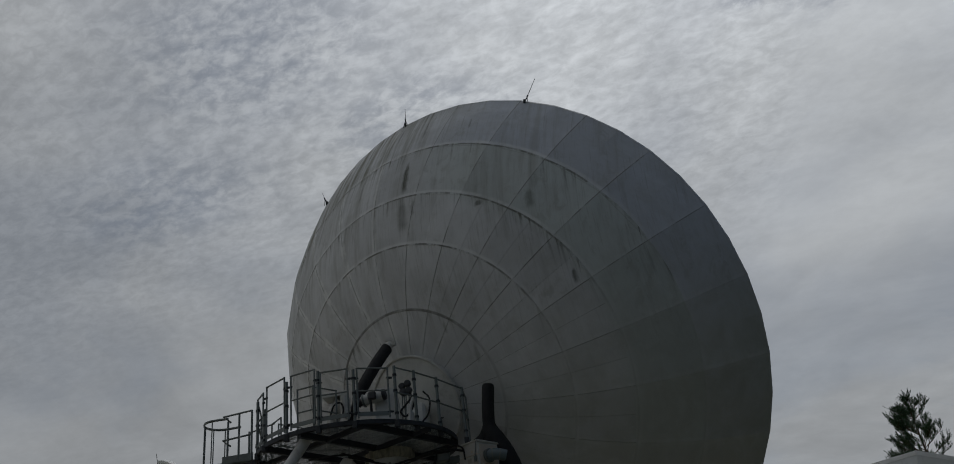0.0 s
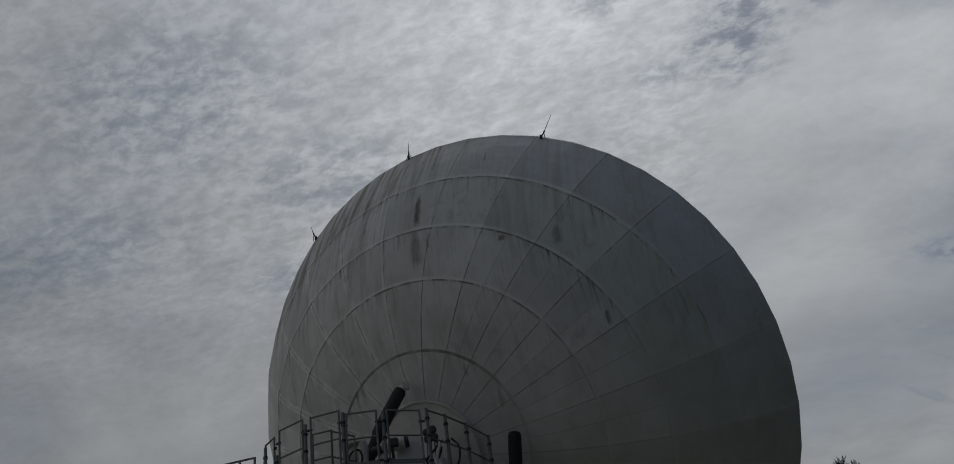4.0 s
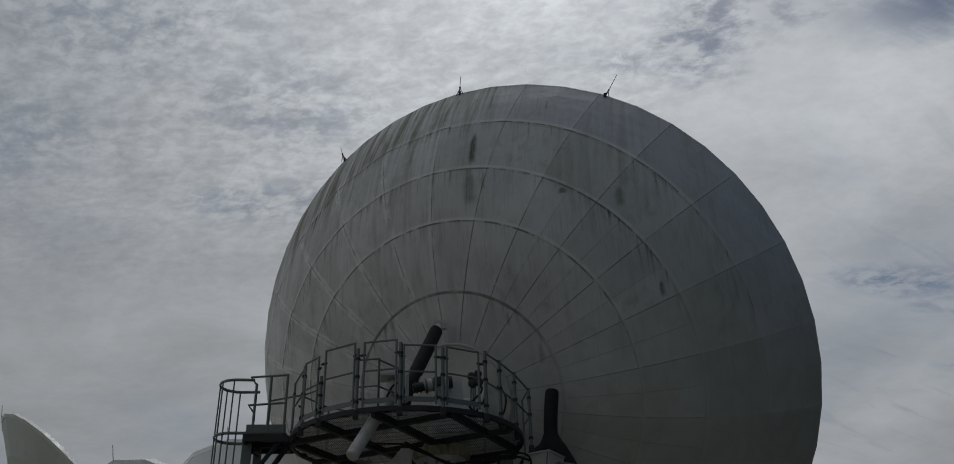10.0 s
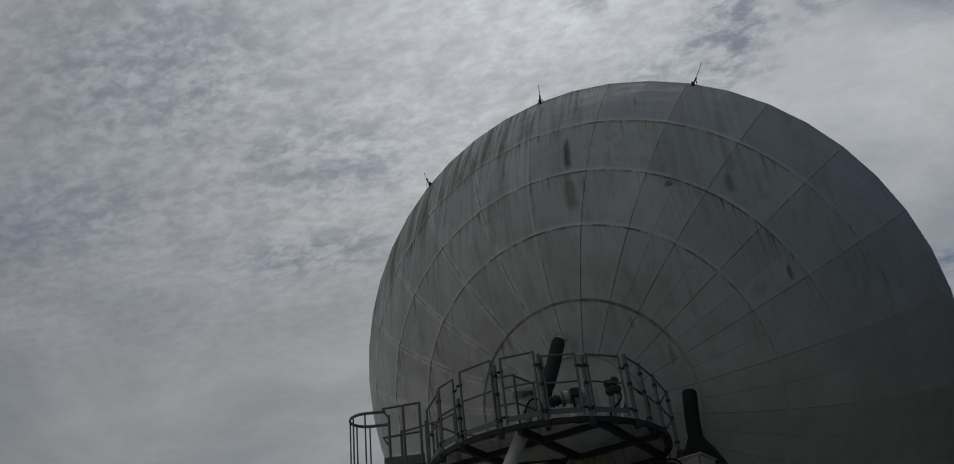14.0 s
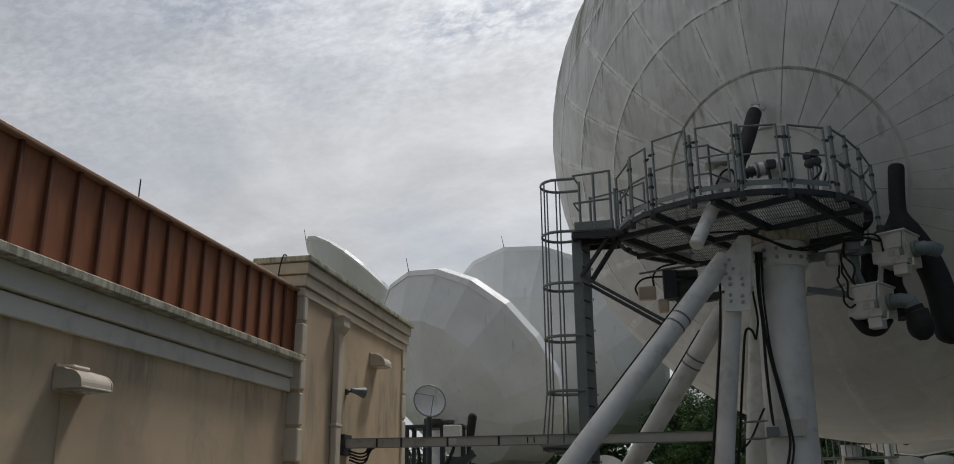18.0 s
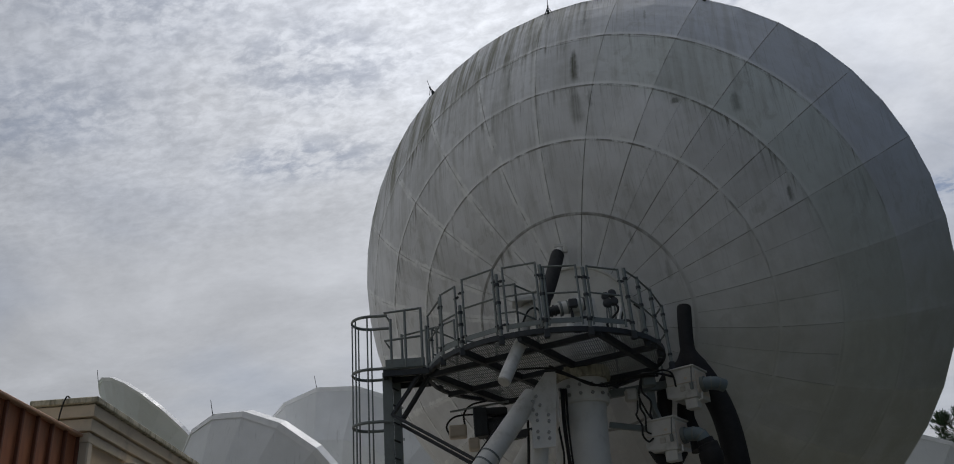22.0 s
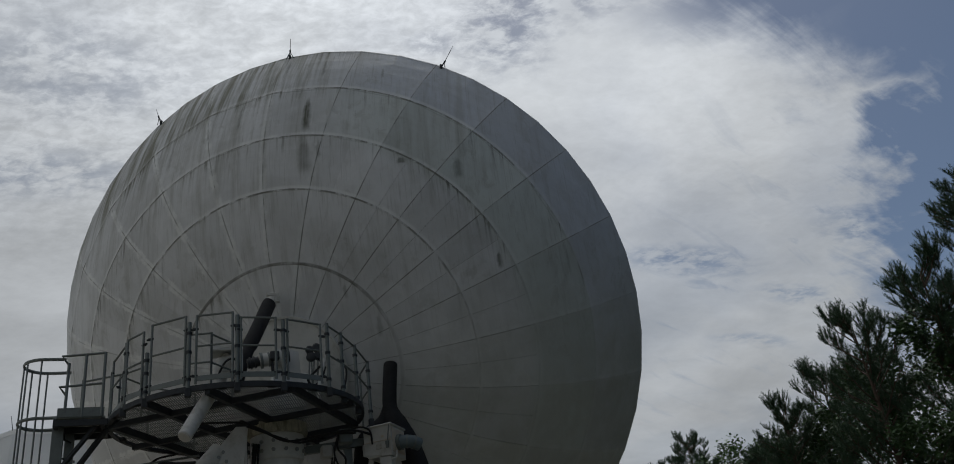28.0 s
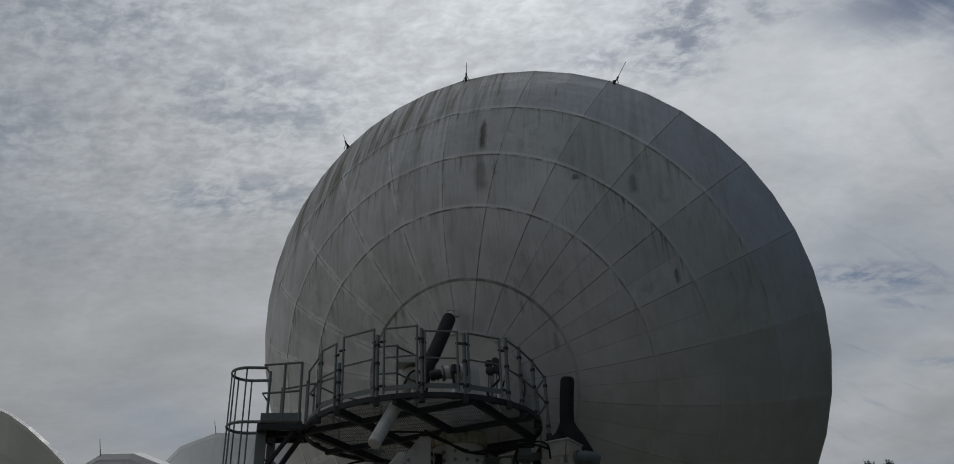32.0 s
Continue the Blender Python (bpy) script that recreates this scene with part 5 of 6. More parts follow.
ho("hose", Shape().tube(bend([(-2.05, 15.5, 5.2), (-2.08, 15.5, 4.95), (-2.02, 15.45, 4.65), (-1.98, 15.4, 4.35)], 5), 0.15, 16), RUBBER, "", True)
ho("hose", Shape().tube(bend([(-2.83, 15.2, 4.40), (-2.70, 15.15, 4.16), (-2.50, 15.15, 4.13), (-2.33, 15.2, 4.32)], 5), 0.10, 16), RUBBER, "", True)
arm = thing("bracket_arm", "grey bracket arm that carries the blower boxes", "bracket", (-3.0, 15.2, 5.4))
ar = into(arm)
ar("arm", Shape().beam((-3.55, 15.30, 5.42), (-2.2, 15.30, 5.55), 0.10, 0.14), GALV)
ar("arm", Shape().beam((-3.5, 15.35, 4.9), (-2.7, 15.35, 4.75), 0.08, 0.10), GALV)
ar("post", Shape().box((-2.66, 15.35, 5.05), (0.10, 0.10, 1.1), 0.008), GALV)
ar("strut", Shape().beam((-2.76, 15.2, 5.40), (-2.60, 15.2, 4.85), 0.05, 0.06), GALV)
ar("terminal_box", Shape().box((-2.775, 14.98, 5.555), (0.25, 0.18, 0.26), 0.03), GALV)
ar("terminal_lid", Shape().box((-2.775, 14.885, 5.555), (0.21, 0.012, 0.22), 0.006), GALV)
ar("conduit_box", Shape().box((-3.11, 14.98, 5.305), (0.21, 0.16, 0.22), 0.03), TRAY)
for pts in (
    [(-2.89, 14.93, 5.62), (-2.95, 14.9, 5.45), (-2.99, 14.9, 5.25), (-2.92, 14.9, 5.02), (-2.84, 14.92, 4.87)],
    [(-3.02, 14.95, 5.20), (-3.06, 14.9, 5.0), (-3.09, 14.9, 4.93), (-3.02, 14.9, 4.75), (-3.03, 14.9, 4.58), (-2.95, 14.9, 4.47), (-2.86, 14.9, 4.52)],
    [(-2.70, 14.95, 5.66), (-2.50, 14.92, 5.70), (-2.35, 14.9, 5.62), (-2.32, 14.9, 5.38)],
    [(-2.90, 14.93, 5.60), (-2.93, 14.9, 5.35), (-2.80, 14.9, 5.15), (-2.84, 14.92, 4.95), (-2.80, 14.95, 4.80)],
    [(-2.98, 14.95, 5.20), (-3.00, 14.9, 5.05), (-2.94, 14.9, 4.9), (-2.96, 14.9, 4.66), (-2.88, 14.92, 4.6)],
):
    ar("loop_cable", Shape().tube(bend(pts, 6), 0.017, 8), CABLE, "", True)

# waveguide boot at the hub
boot = thing("waveguide_boot", "black padded waveguide boot rising from the platform to the hub", "waveguide", (-4.4, 15.4, 7.0))
bo = into(boot)
bo("sleeve", Shape().tube(bend([(-4.60, 14.65, 6.45), (-4.50, 14.75, 6.90), (-4.39, 14.9, 7.26), (-4.19, 15.2, 7.79), (-4.01, 15.62, 8.32), (-3.97, 15.68, 8.40)], 5), [0.085] * 6 + [0.11] * 4 + [0.135] * 15 + [0.09], 16), RUBBER, "", True)
bo("end_fitting", Shape().tube([(-3.98, 15.68, 8.38), (-3.93, 15.78, 8.52), (-3.92, 15.8, 8.58)], [0.10, 0.10, 0.06], 12), BOX_WHITE)
bo("end_cross", Shape().box((-3.91, 15.74, 8.62), (0.24, 0.06, 0.07), 0.008).box((-3.82, 15.70, 8.50), (0.09, 0.10, 0.12), 0.01), BOX_WHITE)
# gear on the deck
gear = thing("drive_gear", "elevation drive with white motor housing and grey pipework on the platform", "drive unit", (-4.4, 14.6, DECK_Z))
ge = into(gear)
ge("motor_cover", Shape().tube(bend([(-4.95, 14.5, 5.98), (-4.95, 14.5, 6.4), (-4.86, 14.5, 6.7), (-4.72, 14.5, 6.84)], 4), [0.13] * 7 + [0.17] * 6, 16), BOX_WHITE, "", True)
ge("hood", Shape().box((-4.86, 14.4, 6.97), (0.44, 0.40, 0.07), 0.03, pose(0, 0, 0, 0, -10, 0)), BOX_WHITE)
ge("hood_side", Shape().box((-4.62, 14.36, 6.72), (0.16, 0.30, 0.50), 0.05), BOX_WHITE)
ge("hood_lip", Shape().box((-4.80, 14.22, 6.97), (0.52, 0.03, 0.10), 0.008), BOX_WHITE)
ge("gear_shaft", Shape().tube([(-4.46, 14.4, 6.735), (-4.26, 14.4, 6.785)], 0.085, 16).tube([(-4.42, 14.4, 6.745), (-4.40, 14.4, 6.75)], 0.105, 16).tube([(-4.35, 14.4, 6.762), (-4.33, 14.4, 6.767)], 0.105, 16), MOTOR, "dark ribbed coupling", True)
ge("motor", Shape().tube([(-4.27, 14.4, 6.782), (-4.26, 14.4, 6.785), (-3.84, 14.4, 6.85), (-3.80, 14.4, 6.855)], [0.09, 0.115, 0.115, 0.10], 20), BOX_WHITE, "white motor body", True)
ge("motor_flange", Shape().tube([(-4.25, 14.4, 6.786), (-4.21, 14.4, 6.792)], 0.14, 20).tube([(-4.12, 14.4, 6.806), (-4.09, 14.4, 6.811)], 0.125, 20), GALV, "", True)
ge("fan_cover", Shape().tube([(-3.83, 14.4, 6.852), (-3.76, 14.4, 6.86)], [0.12, 0.105], 20), MOTOR, "", True)
ge("motor_box", Shape().box((-4.02, 14.29, 6.83), (0.16, 0.12, 0.16), 0.02), MOTOR)
ge("crank_grip", Shape().tube([(-4.06, 14.3, 6.74), (-4.055, 14.28, 6.62), (-4.05, 14.28, 6.48)], [0.018, 0.028, 0.028], 10), CABLE, "", True)
ge("panel_box", Shape().add([(-4.05, 14.52, 6.0), (-3.50, 14.60, 6.0), (-3.58, 14.60, 7.02), (-3.98, 14.52, 7.06), (-4.05, 14.64, 6.0), (-3.50, 14.72, 6.0), (-3.58, 14.72, 7.02), (-3.98, 14.64, 7.06)], [(0, 1, 2, 3), (7, 6, 5, 4), (0, 4, 5, 1), (1, 5, 6, 2), (2, 6, 7, 3), (3, 7, 4, 0)]), WHITE, "tall tapered white cover plate")
for wx, wz, r in ((-3.41, 6.97, 0.07), (-3.29, 7.01, 0.075), (-3.385, 6.84, 0.085), (-3.27, 6.86, 0.075)):
    ge("hand_wheel", Shape().tube([(wx, 14.46, wz), (wx, 14.44, wz), (wx, 14.38, wz), (wx, 14.36, wz)], [r * 0.7, r, r, r * 0.7], 16), MOTOR, "", True)
for x0, x1 in ((-3.41, -3.46), (-3.33, -3.40), (-3.27, -3.30), (-3.38, -3.38)):
    ge("wheel_strut", Shape().tube([(x0, 14.42, 6.85), (x1, 14.42, 6.0)], 0.014, 8), GALV)
ge("looped_cable", Shape().tube(bend([(-3.28, 14.4, 6.85), (-3.22, 14.38, 6.7), (-3.34, 14.36, 6.55), (-3.46, 14.36, 6.42), (-3.36, 14.36, 6.30), (-3.22, 14.38, 6.45), (-3.15, 14.4, 6.65)], 6), 0.020, 8), CABLE)
ge("looped_cable", Shape().tube(bend([(-2.95, 14.3, 6.75), (-2.82, 14.25, 6.55), (-2.86, 14.22, 6.25), (-3.0, 14.25, 6.1)], 6), 0.018, 8), CABLE)
ge("looped_cable", Shape().tube(bend([(-4.95, 14.3, 6.5), (-4.82, 14.2, 6.72), (-4.68, 14.2, 6.76), (-4.62, 14.2, 6.62), (-4.66, 14.22, 6.45)], 6), 0.018, 8), CABLE)
ge("clear_pipe", Shape().tube(bend([(-3.17, 14.4, 6.76), (-3.19, 14.38, 6.66), (-3.25, 14.36, 6.48), (-3.28, 14.36, 6.2), (-3.28, 14.36, 5.95)], 5), 0.035, 10), WHITE, "", True)
ge("pipe_collar", Shape().tube([(-3.165, 14.4, 6.73), (-3.16, 14.4, 6.80)], 0.05, 10), WHITE, "", True)
tube_end = thing("jack_tube", "white jack tube hanging below the platform", "jack", (-5.3, 13.1, 5.3))
jt = into(tube_end)
jt("tube", Shape().tube([(-5.02, 13.35, 5.98), (-5.42, 12.98, 5.16)], 0.105, 18), WHITE, "", True)
jt("end_cap", Shape().tube([(-5.415, 12.985, 5.17), (-5.43, 12.97, 5.14)], 0.09, 18), BOX_WHITE)
drive = thing("azimuth_drive", "dark azimuth drive motor with a pale gearbox under the platform", "motor", (-6.0, 16.2, 5.0))
dr = into(drive)
dr("mount_plate", Shape().box((-5.75, 16.0, 5.25), (0.26, 0.34, 0.52), 0.02), GALV_DARK)
dr("motor", Shape().tube([(-5.72, 16.1, 5.14), (-5.66, 16.1, 5.145), (-5.24, 16.1, 5.20), (-5.18, 16.1, 5.205)], [0.15, 0.20, 0.20, 0.16], 20), MOTOR, "", True)
for k in range(5):
    dr("motor_fin", Shape().tube([(-5.60 + 0.08 * k, 16.1, 5.152 + 0.01 * k), (-5.585 + 0.08 * k, 16.1, 5.154 + 0.01 * k)], 0.212, 20), MOTOR, "", True)
dr("drive_cover", Shape().box((-5.45, 16.2, 5.46), (0.42, 0.4, 0.16), 0.03), MOTOR)
dr("gland_box", Shape().box((-6.18, 15.95, 5.11), (0.33, 0.20, 0.23), 0.02), LAMP)
dr("gland_lid", Shape().box((-6.18, 15.845, 5.11), (0.27, 0.012, 0.17), 0.004), LAMP)
dr("gearbox", Shape().box((-5.90, 16.0, 4.87), (0.20, 0.26, 0.22), 0.03), LAMP)
dr("shelf_bar", Shape().beam((-6.30, 15.9, 5.48), (-5.2, 15.9, 5.60), 0.05, 0.03), GALV)
for pts in ([(-6.33, 15.9, 5.05), (-6.38, 15.9, 5.22), (-6.22, 15.9, 5.38), (-5.85, 15.9, 5.40), (-5.4, 15.9, 5.36)], [(-6.04, 15.9, 5.18), (-6.05, 15.9, 5.42), (-5.9, 15.9, 5.58), (-5.6, 15.9, 5.64)]):
    dr("cable_loop", Shape().tube(bend(pts, 6), 0.018, 8), CABLE, "", True)
dr("support", Shape().beam((-5.5, 16.1, 4.95), (-4.2, 15.5, 5.0), 0.12, 0.14), GALV_DARK)

# ---- antennas behind ----
def far_antenna(centre, az, el, rim, depth, sides, rings, label, mast=0.45, spin=0.0, curve=2.4, lip=0.22, flare=-0.02):
    q, e = radians(az), radians(el)
    n = Vector((math.sin(q) * math.cos(e), math.cos(q) * math.cos(e), math.sin(e)))
    apex = Vector(centre) - n * depth
    u = n.cross(Vector((0, 0, 1))).normalized()
    v = u.cross(n).normalized()
    foot = Vector((apex.x + n.x * 0.1 * rim, apex.y + n.y * 0.1 * rim, GROUND_Z))
    ob = thing("distant_antenna", label, "antenna", foot, "antennas in the yard")
    make = into(ob)
    at = lambda r, a, lift=0.0: on_dish(r, a + radians(spin), lift, apex, (u, v, n), rim, depth, curve)  # noqa: E731
    w = 2 * math.pi / sides
    for r0, r1 in zip(rings, rings[1:]):
        for k in range(sides):
            make("panel", reflector_panel(r0, r1, k * w, (k + 1) * w, 1, 0.0, 0.03, at), FAR_PAINT)
    edge = Shape()
    for k in range(sides):
        rows = [[at(rim - 0.10, a, 0.012), at(rim + 0.05, a, 0.03), at(rim + 0.05 + flare, a, -lip), at(rim - 0.03 + flare, a, -lip)] for a in (k * w, (k + 1) * w)]
        edge.add(rows[0] + rows[1], [(i, i + 4, (i + 1) % 4 + 4, (i + 1) % 4) for i in range(4)])
    make("rim", edge, RIM_WHITE, "white rolled rim")
    hub_s = Shape().tube([at(0, 0, 0.45), at(0, 0, -0.05)], [rings[0] * 0.8, rings[0] * 1.06], 20)
    make("hub", hub_s, WHITE, "", True)
    tip = at(rim, 0.0)
    make("lightning_rod", Shape().tube([tip, tip + Vector((-0.15, 0, 0.75))], [0.02, 0.012], 6), GALV_DARK)
    top = Vector((foot.x, foot.y, apex.z - 0.3))
    make("mast", Shape().tube([foot, top - Vector((0, 0, 0.8)), top], [mast * 1.3, mast, mast], 20), WHITE, "", True)
    make("yoke", Shape().beam(top, apex, 0.7, 0.8, 0.04), WHITE)
    return ob, at


def polar(d, az, z, x=-6.25, y=0.0):
    return (x + d * math.sin(radians(az)), y + d * math.cos(radians(az)), z)


far_antenna(polar(42, -11.95, 7.25), 40, 38, 5.66, 2.93, 18, (0.65, 4.08, 5.66), "white dish antenna behind the stucco block, its back to the yard", curve=3.0, lip=0.40, flare=0.16)
far_antenna(polar(50, -6.28, 9.35), 27, 40, 7.0, 3.2, 18, (0.7, 5.0, 7.0), "large grey-white dish antenna further back", curve=2.8)
far_antenna((-21.69, 46.25, 12.07), 66.1, 47.3, 5.2, 1.5, 24, (0.7, 3.4, 5.2), "white dish antenna tipped up high behind the block")
far_antenna((15.95, 44.9, 6.0), 30, 34, 4.3, 1.8, 12, (0.5, 2.6, 4.3), "white dish antenna with a twelve-sided rim near the pines", 0.45, 12.0)
far_antenna((1.5, 31.0, 5.9), 30, 36, 3.9, 1.6, 18, (0.5, 2.2, 3.9), "white dish antenna low behind the main reflector", 0.14)
px0, py0 = -0.52, 28.1
ped = thing("antenna_pedestal", "white conical pedestal with a railed steel walkway", "pedestal", (px0, py0, GROUND_Z), "antennas in the yard")
pe = into(ped)
pe("cone", Shape().tube([(px0, py0, GROUND_Z), (px0, py0, 1.2), (px0, py0, 2.45)], [0.98, 0.70, 0.42], 28), WHITE, "", True)
pe("neck", Shape().tube([(px0, py0, 2.45), (px0, py0, 2.48), (px0, py0, 2.95)], [0.34, 0.28, 0.28], 24), WHITE, "", True)
pe("walkway", Shape().box((px0 + 0.0, py0 - 0.5, 2.50), (2.1, 1.0, 0.05), 0.01), GALV)
for k in range(13):
    pe("rail_post", Shape().box((px0 - 1.02 + 0.17 * k, py0 - 0.98, 2.95), (0.03, 0.03, 0.9), 0.004), GALV)
pe("top_rail", Shape().box((px0, py0 - 0.98, 3.4), (2.1, 0.035, 0.035), 0.004), GALV)
pe("drive_block", Shape().box((px0 + 0.1, py0 - 0.1, 3.15), (0.9, 0.6, 0.5), 0.03), MOTOR)
pe("boot", Shape().tube(bend([(px0 + 1.25, py0 - 0.8, 3.4), (px0 + 1.32, py0 - 0.8, 3.1), (px0 + 1.40, py0 - 0.8, 2.85)], 4), [0.12, 0.16, 0.2, 0.22, 0.22, 0.22, 0.2, 0.16, 0.08], 14), RUBBER, "", True)
for s in (0.0, 0.3):
    pe("ladder_stile", Shape().beam((px0 - 1.0 + s, py0 - 0.98, 2.5), (px0 - 0.85 + s, py0 - 0.98, GROUND_Z), 0.045, 0.045), GALV)
for k in range(8):
    pe("ladder_rung", Shape().beam((px0 - 0.98 + 0.018 * k, py0 - 0.98, 2.3 - 0.3 * k), (px0 - 0.68 + 0.018 * k, py0 - 0.98, 2.3 - 0.3 * k), 0.03, 0.03), GALV)
pe("pole", Shape().tube([(px0 - 0.44, py0 - 1.05, 2.55), (px0 - 0.55, py0 - 1.05, 1.7)], 0.045, 10), QUOIN)
for k in range(6):
    pe("fence_bar", Shape().box((px0 - 0.55 + 0.26 * k, py0 - 1.2, 0.72), (0.05, 0.05, 1.54), 0.005), TRAY)
for z in (0.15, 1.45):
    pe("fence_rail", Shape().box((px0 + 0.10, py0 - 1.2, z), (1.36, 0.06, 0.06), 0.005), TRAY)
bench = thing("dish_rack", "low steel truss frame carrying a row of small white dishes", "antenna rack", (1.2, 28.0, GROUND_Z), "antennas in the yard")
be = into(bench)
be("top_rail", Shape().beam((0.15, 27.6, 1.93), (3.6, 27.6, 1.98), 0.06, 0.06), BOX_WHITE)
for k in range(7):
    bx = 0.3 + 0.5 * k
    be("frame_leg", Shape().beam((bx, 27.6, 1.93), (bx + (0.35 if k % 2 else -0.25), 27.6, GROUND_Z), 0.04, 0.04), GALV)
    if k % 2 == 0:
        be("post", Shape().tube([(bx + 0.35, 27.6, GROUND_Z), (bx + 0.35, 27.6, 2.35)], 0.035, 8), GALV)
for k in range(3):
    cx = 0.85 + 0.95 * k
    dish = Shape().tube([(cx, 27.7, 1.98), (cx, 27.75, 2.12), (cx + 0.02, 27.8, 2.34), (cx + 0.03, 27.82, 2.42)], [0.16, 0.34, 0.46, 0.47], 20)
    be("small_dish_shell", dish, FAR_PAINT, "small white dish tipped to the sky", True)
small = thing("small_dish", "small round grey dish with a dark frame beside the block", "small dish", polar(24.5, -14.4, 3.0))
c = Vector(polar(24.5, -14.4, 4.06))
sm = into(small)
bowl = Shape()
sn = (Vector((-6.25, 0, 1.6)) - c).normalized()
sn = (sn + Vector((0.3, 0, 0.35))).normalized()
su = sn.cross(Vector((0, 0, 1))).normalized()
sv = su.cross(sn)
for i in range(4):
    for k in range(24):
        q0, q1 = 2 * math.pi * k / 24, 2 * math.pi * (k + 1) / 24
        pts = [c + (su * math.cos(q) + sv * math.sin(q)) * (0.45 * r / 4) + sn * 0.14 * (r / 4) ** 2 for r, q in ((i, q0), (i + 1, q0), (i + 1, q1), (i, q1))]
        bowl.add(pts, [(0, 1, 2, 3)])
sm("bowl", bowl, FAR_PAINT, "", True)
sm("bowl_rim", Shape().tube([c + (su * math.cos(q) + sv * math.sin(q)) * 0.45 + sn * 0.14 for q in (2 * math.pi * k / 32 for k in range(33))], 0.022, 6), GALV)
for q in (0.5, 2.6, 4.7):
    sm("feed_strut", Shape().tube([c + (su * math.cos(q) + sv * math.sin(q)) * 0.43 + sn * 0.14, c + sn * 0.55], 0.012, 6), GALV)
sm("stand", Shape().tube([(c.x, c.y + 0.1, GROUND_Z), (c.x, c.y + 0.1, c.z - 0.2)], 0.08, 12), GALV_DARK)
rack = thing("equipment_rack", "dark steel rack crowded with hoses, pipes and a white cabinet", "equipment rack", polar(25.5, -13.6, GROUND_Z))
ra = into(rack)
rx, ry, _ = polar(25.5, -13.6, 0)
ra("rack_top", Shape().box((rx - 0.1, ry, 3.45), (1.7, 1.0, 0.10), 0.01), GALV_DARK)
ra("motor", Shape().box((rx - 0.1, ry - 0.45, 3.58), (0.5, 0.3, 0.18), 0.03).tube([(rx + 0.05, ry - 0.45, 3.56), (rx + 0.5, ry - 0.45, 3.56)], 0.08, 12), MOTOR)
for dx, dy in ((-0.9, -0.4), (-0.35, -0.4), (0.15, -0.4), (0.75, -0.4), (-0.9, 0.4), (0.75, 0.4)):
    ra("rack_post", Shape().box((rx + dx, ry + dy, 1.7), (0.12, 0.12, 3.5), 0.008), GALV_DARK)
ra("cabinet", Shape().box((rx + 0.50, ry - 0.6, 3.24), (0.48, 0.4, 0.42), 0.02), BOX_WHITE)
ra("pipe", Shape().tube([(rx + 0.93, ry - 0.4, 2.9), (rx + 0.97, ry - 0.4, 3.3), (rx + 1.02, ry - 0.4, 3.68), (rx + 1.03, ry - 0.4, 3.76), (rx + 1.035, ry - 0.4, 3.80)], [0.09, 0.12, 0.13, 0.10, 0.03], 14), RUBBER, "", True)
ra("hose", Shape().tube(bend([(rx + 0.2, ry - 0.5, 3.4), (rx + 0.5, ry - 0.5, 2.9), (rx + 0.2, ry - 0.5, 2.3), (rx - 0.3, ry - 0.5, 1.8), (rx - 0.5, ry - 0.5, 2.6)], 6), 0.05, 8), CABLE)
ra("hose", Shape().tube(bend([(rx - 0.7, ry - 0.5, 3.4), (rx - 0.5, ry - 0.5, 2.6), (rx - 0.7, ry - 0.5, 1.9), (rx - 0.3, ry - 0.5, 1.2)], 6), 0.05, 8), CABLE)
ra("brace", Shape().beam((rx + 0.1, ry - 0.5, 2.0), (rx + 1.1, ry - 0.5, 2.7), 0.16, 0.2), GALV_DARK)
ra("drive_box", Shape().box((rx + 0.6, ry - 0.3, 2.45), (0.5, 0.4, 0.3), 0.02), MOTOR)


stand_frame = thing("canopy_frame", "white metal canopy frame sheltering small grey cabinets", "canopy", polar(33, -11.4, GROUND_Z))
cf = into(stand_frame)
kx, ky, _ = polar(33, -11.4, 0)
for dx in (-0.9, 0.9):
    for dy in (-0.5, 0.5):
        cf("frame_post", Shape().box((kx + dx, ky + dy, 1.05), (0.06, 0.06, 2.2), 0.006), BOX_WHITE)
cf("frame_top", Shape().box((kx, ky, 2.18), (2.0, 1.2, 0.06), 0.008), BOX_WHITE)
for dx in (-0.1, 0.5):
    cf("cabinet", Shape().box((kx + dx, ky, 1.0), (0.45, 0.4, 0.8), 0.02), BOX_WHITE)
lone("grey_column", Shape().tube([(*polar(36, -8.0, 0)[:2], GROUND_Z), (*polar(36, -8.0, 0)[:2], 2.6)], 0.55, 20), GALV, "thick grey steel column under the far antenna", "column", "", True)
arm0, arm1 = Vector((-7.35, 30.0, 1.25)), Vector((-6.42, 30.0, 2.50))
tilted = thing("feed_arm", "tilted white feed arm with small plates on a low post", "feed arm", (-7.2, 30.0, GROUND_Z))
tf = into(tilted)
tf("arm", Shape().beam(arm0, arm1, 0.16, 0.22, 0.02), BOX_WHITE)
for f, side, size in ((0.08, -0.10, (0.34, 0.08, 0.40)), (0.45, 0.2, (0.26, 0.08, 0.22)), (0.62, -0.22, (0.26, 0.08, 0.34)), (0.85, -0.2, (0.22, 0.08, 0.4)), (0.98, 0.14, (0.40, 0.08, 0.2))):
    spot = arm0.lerp(arm1, f) + Vector((0.8 * side, -0.14, -0.6 * side))
    tf("plate", Shape().box(spot, size, 0.015, pose(0, 0, 0, 0, 36, 0)), BOX_WHITE)
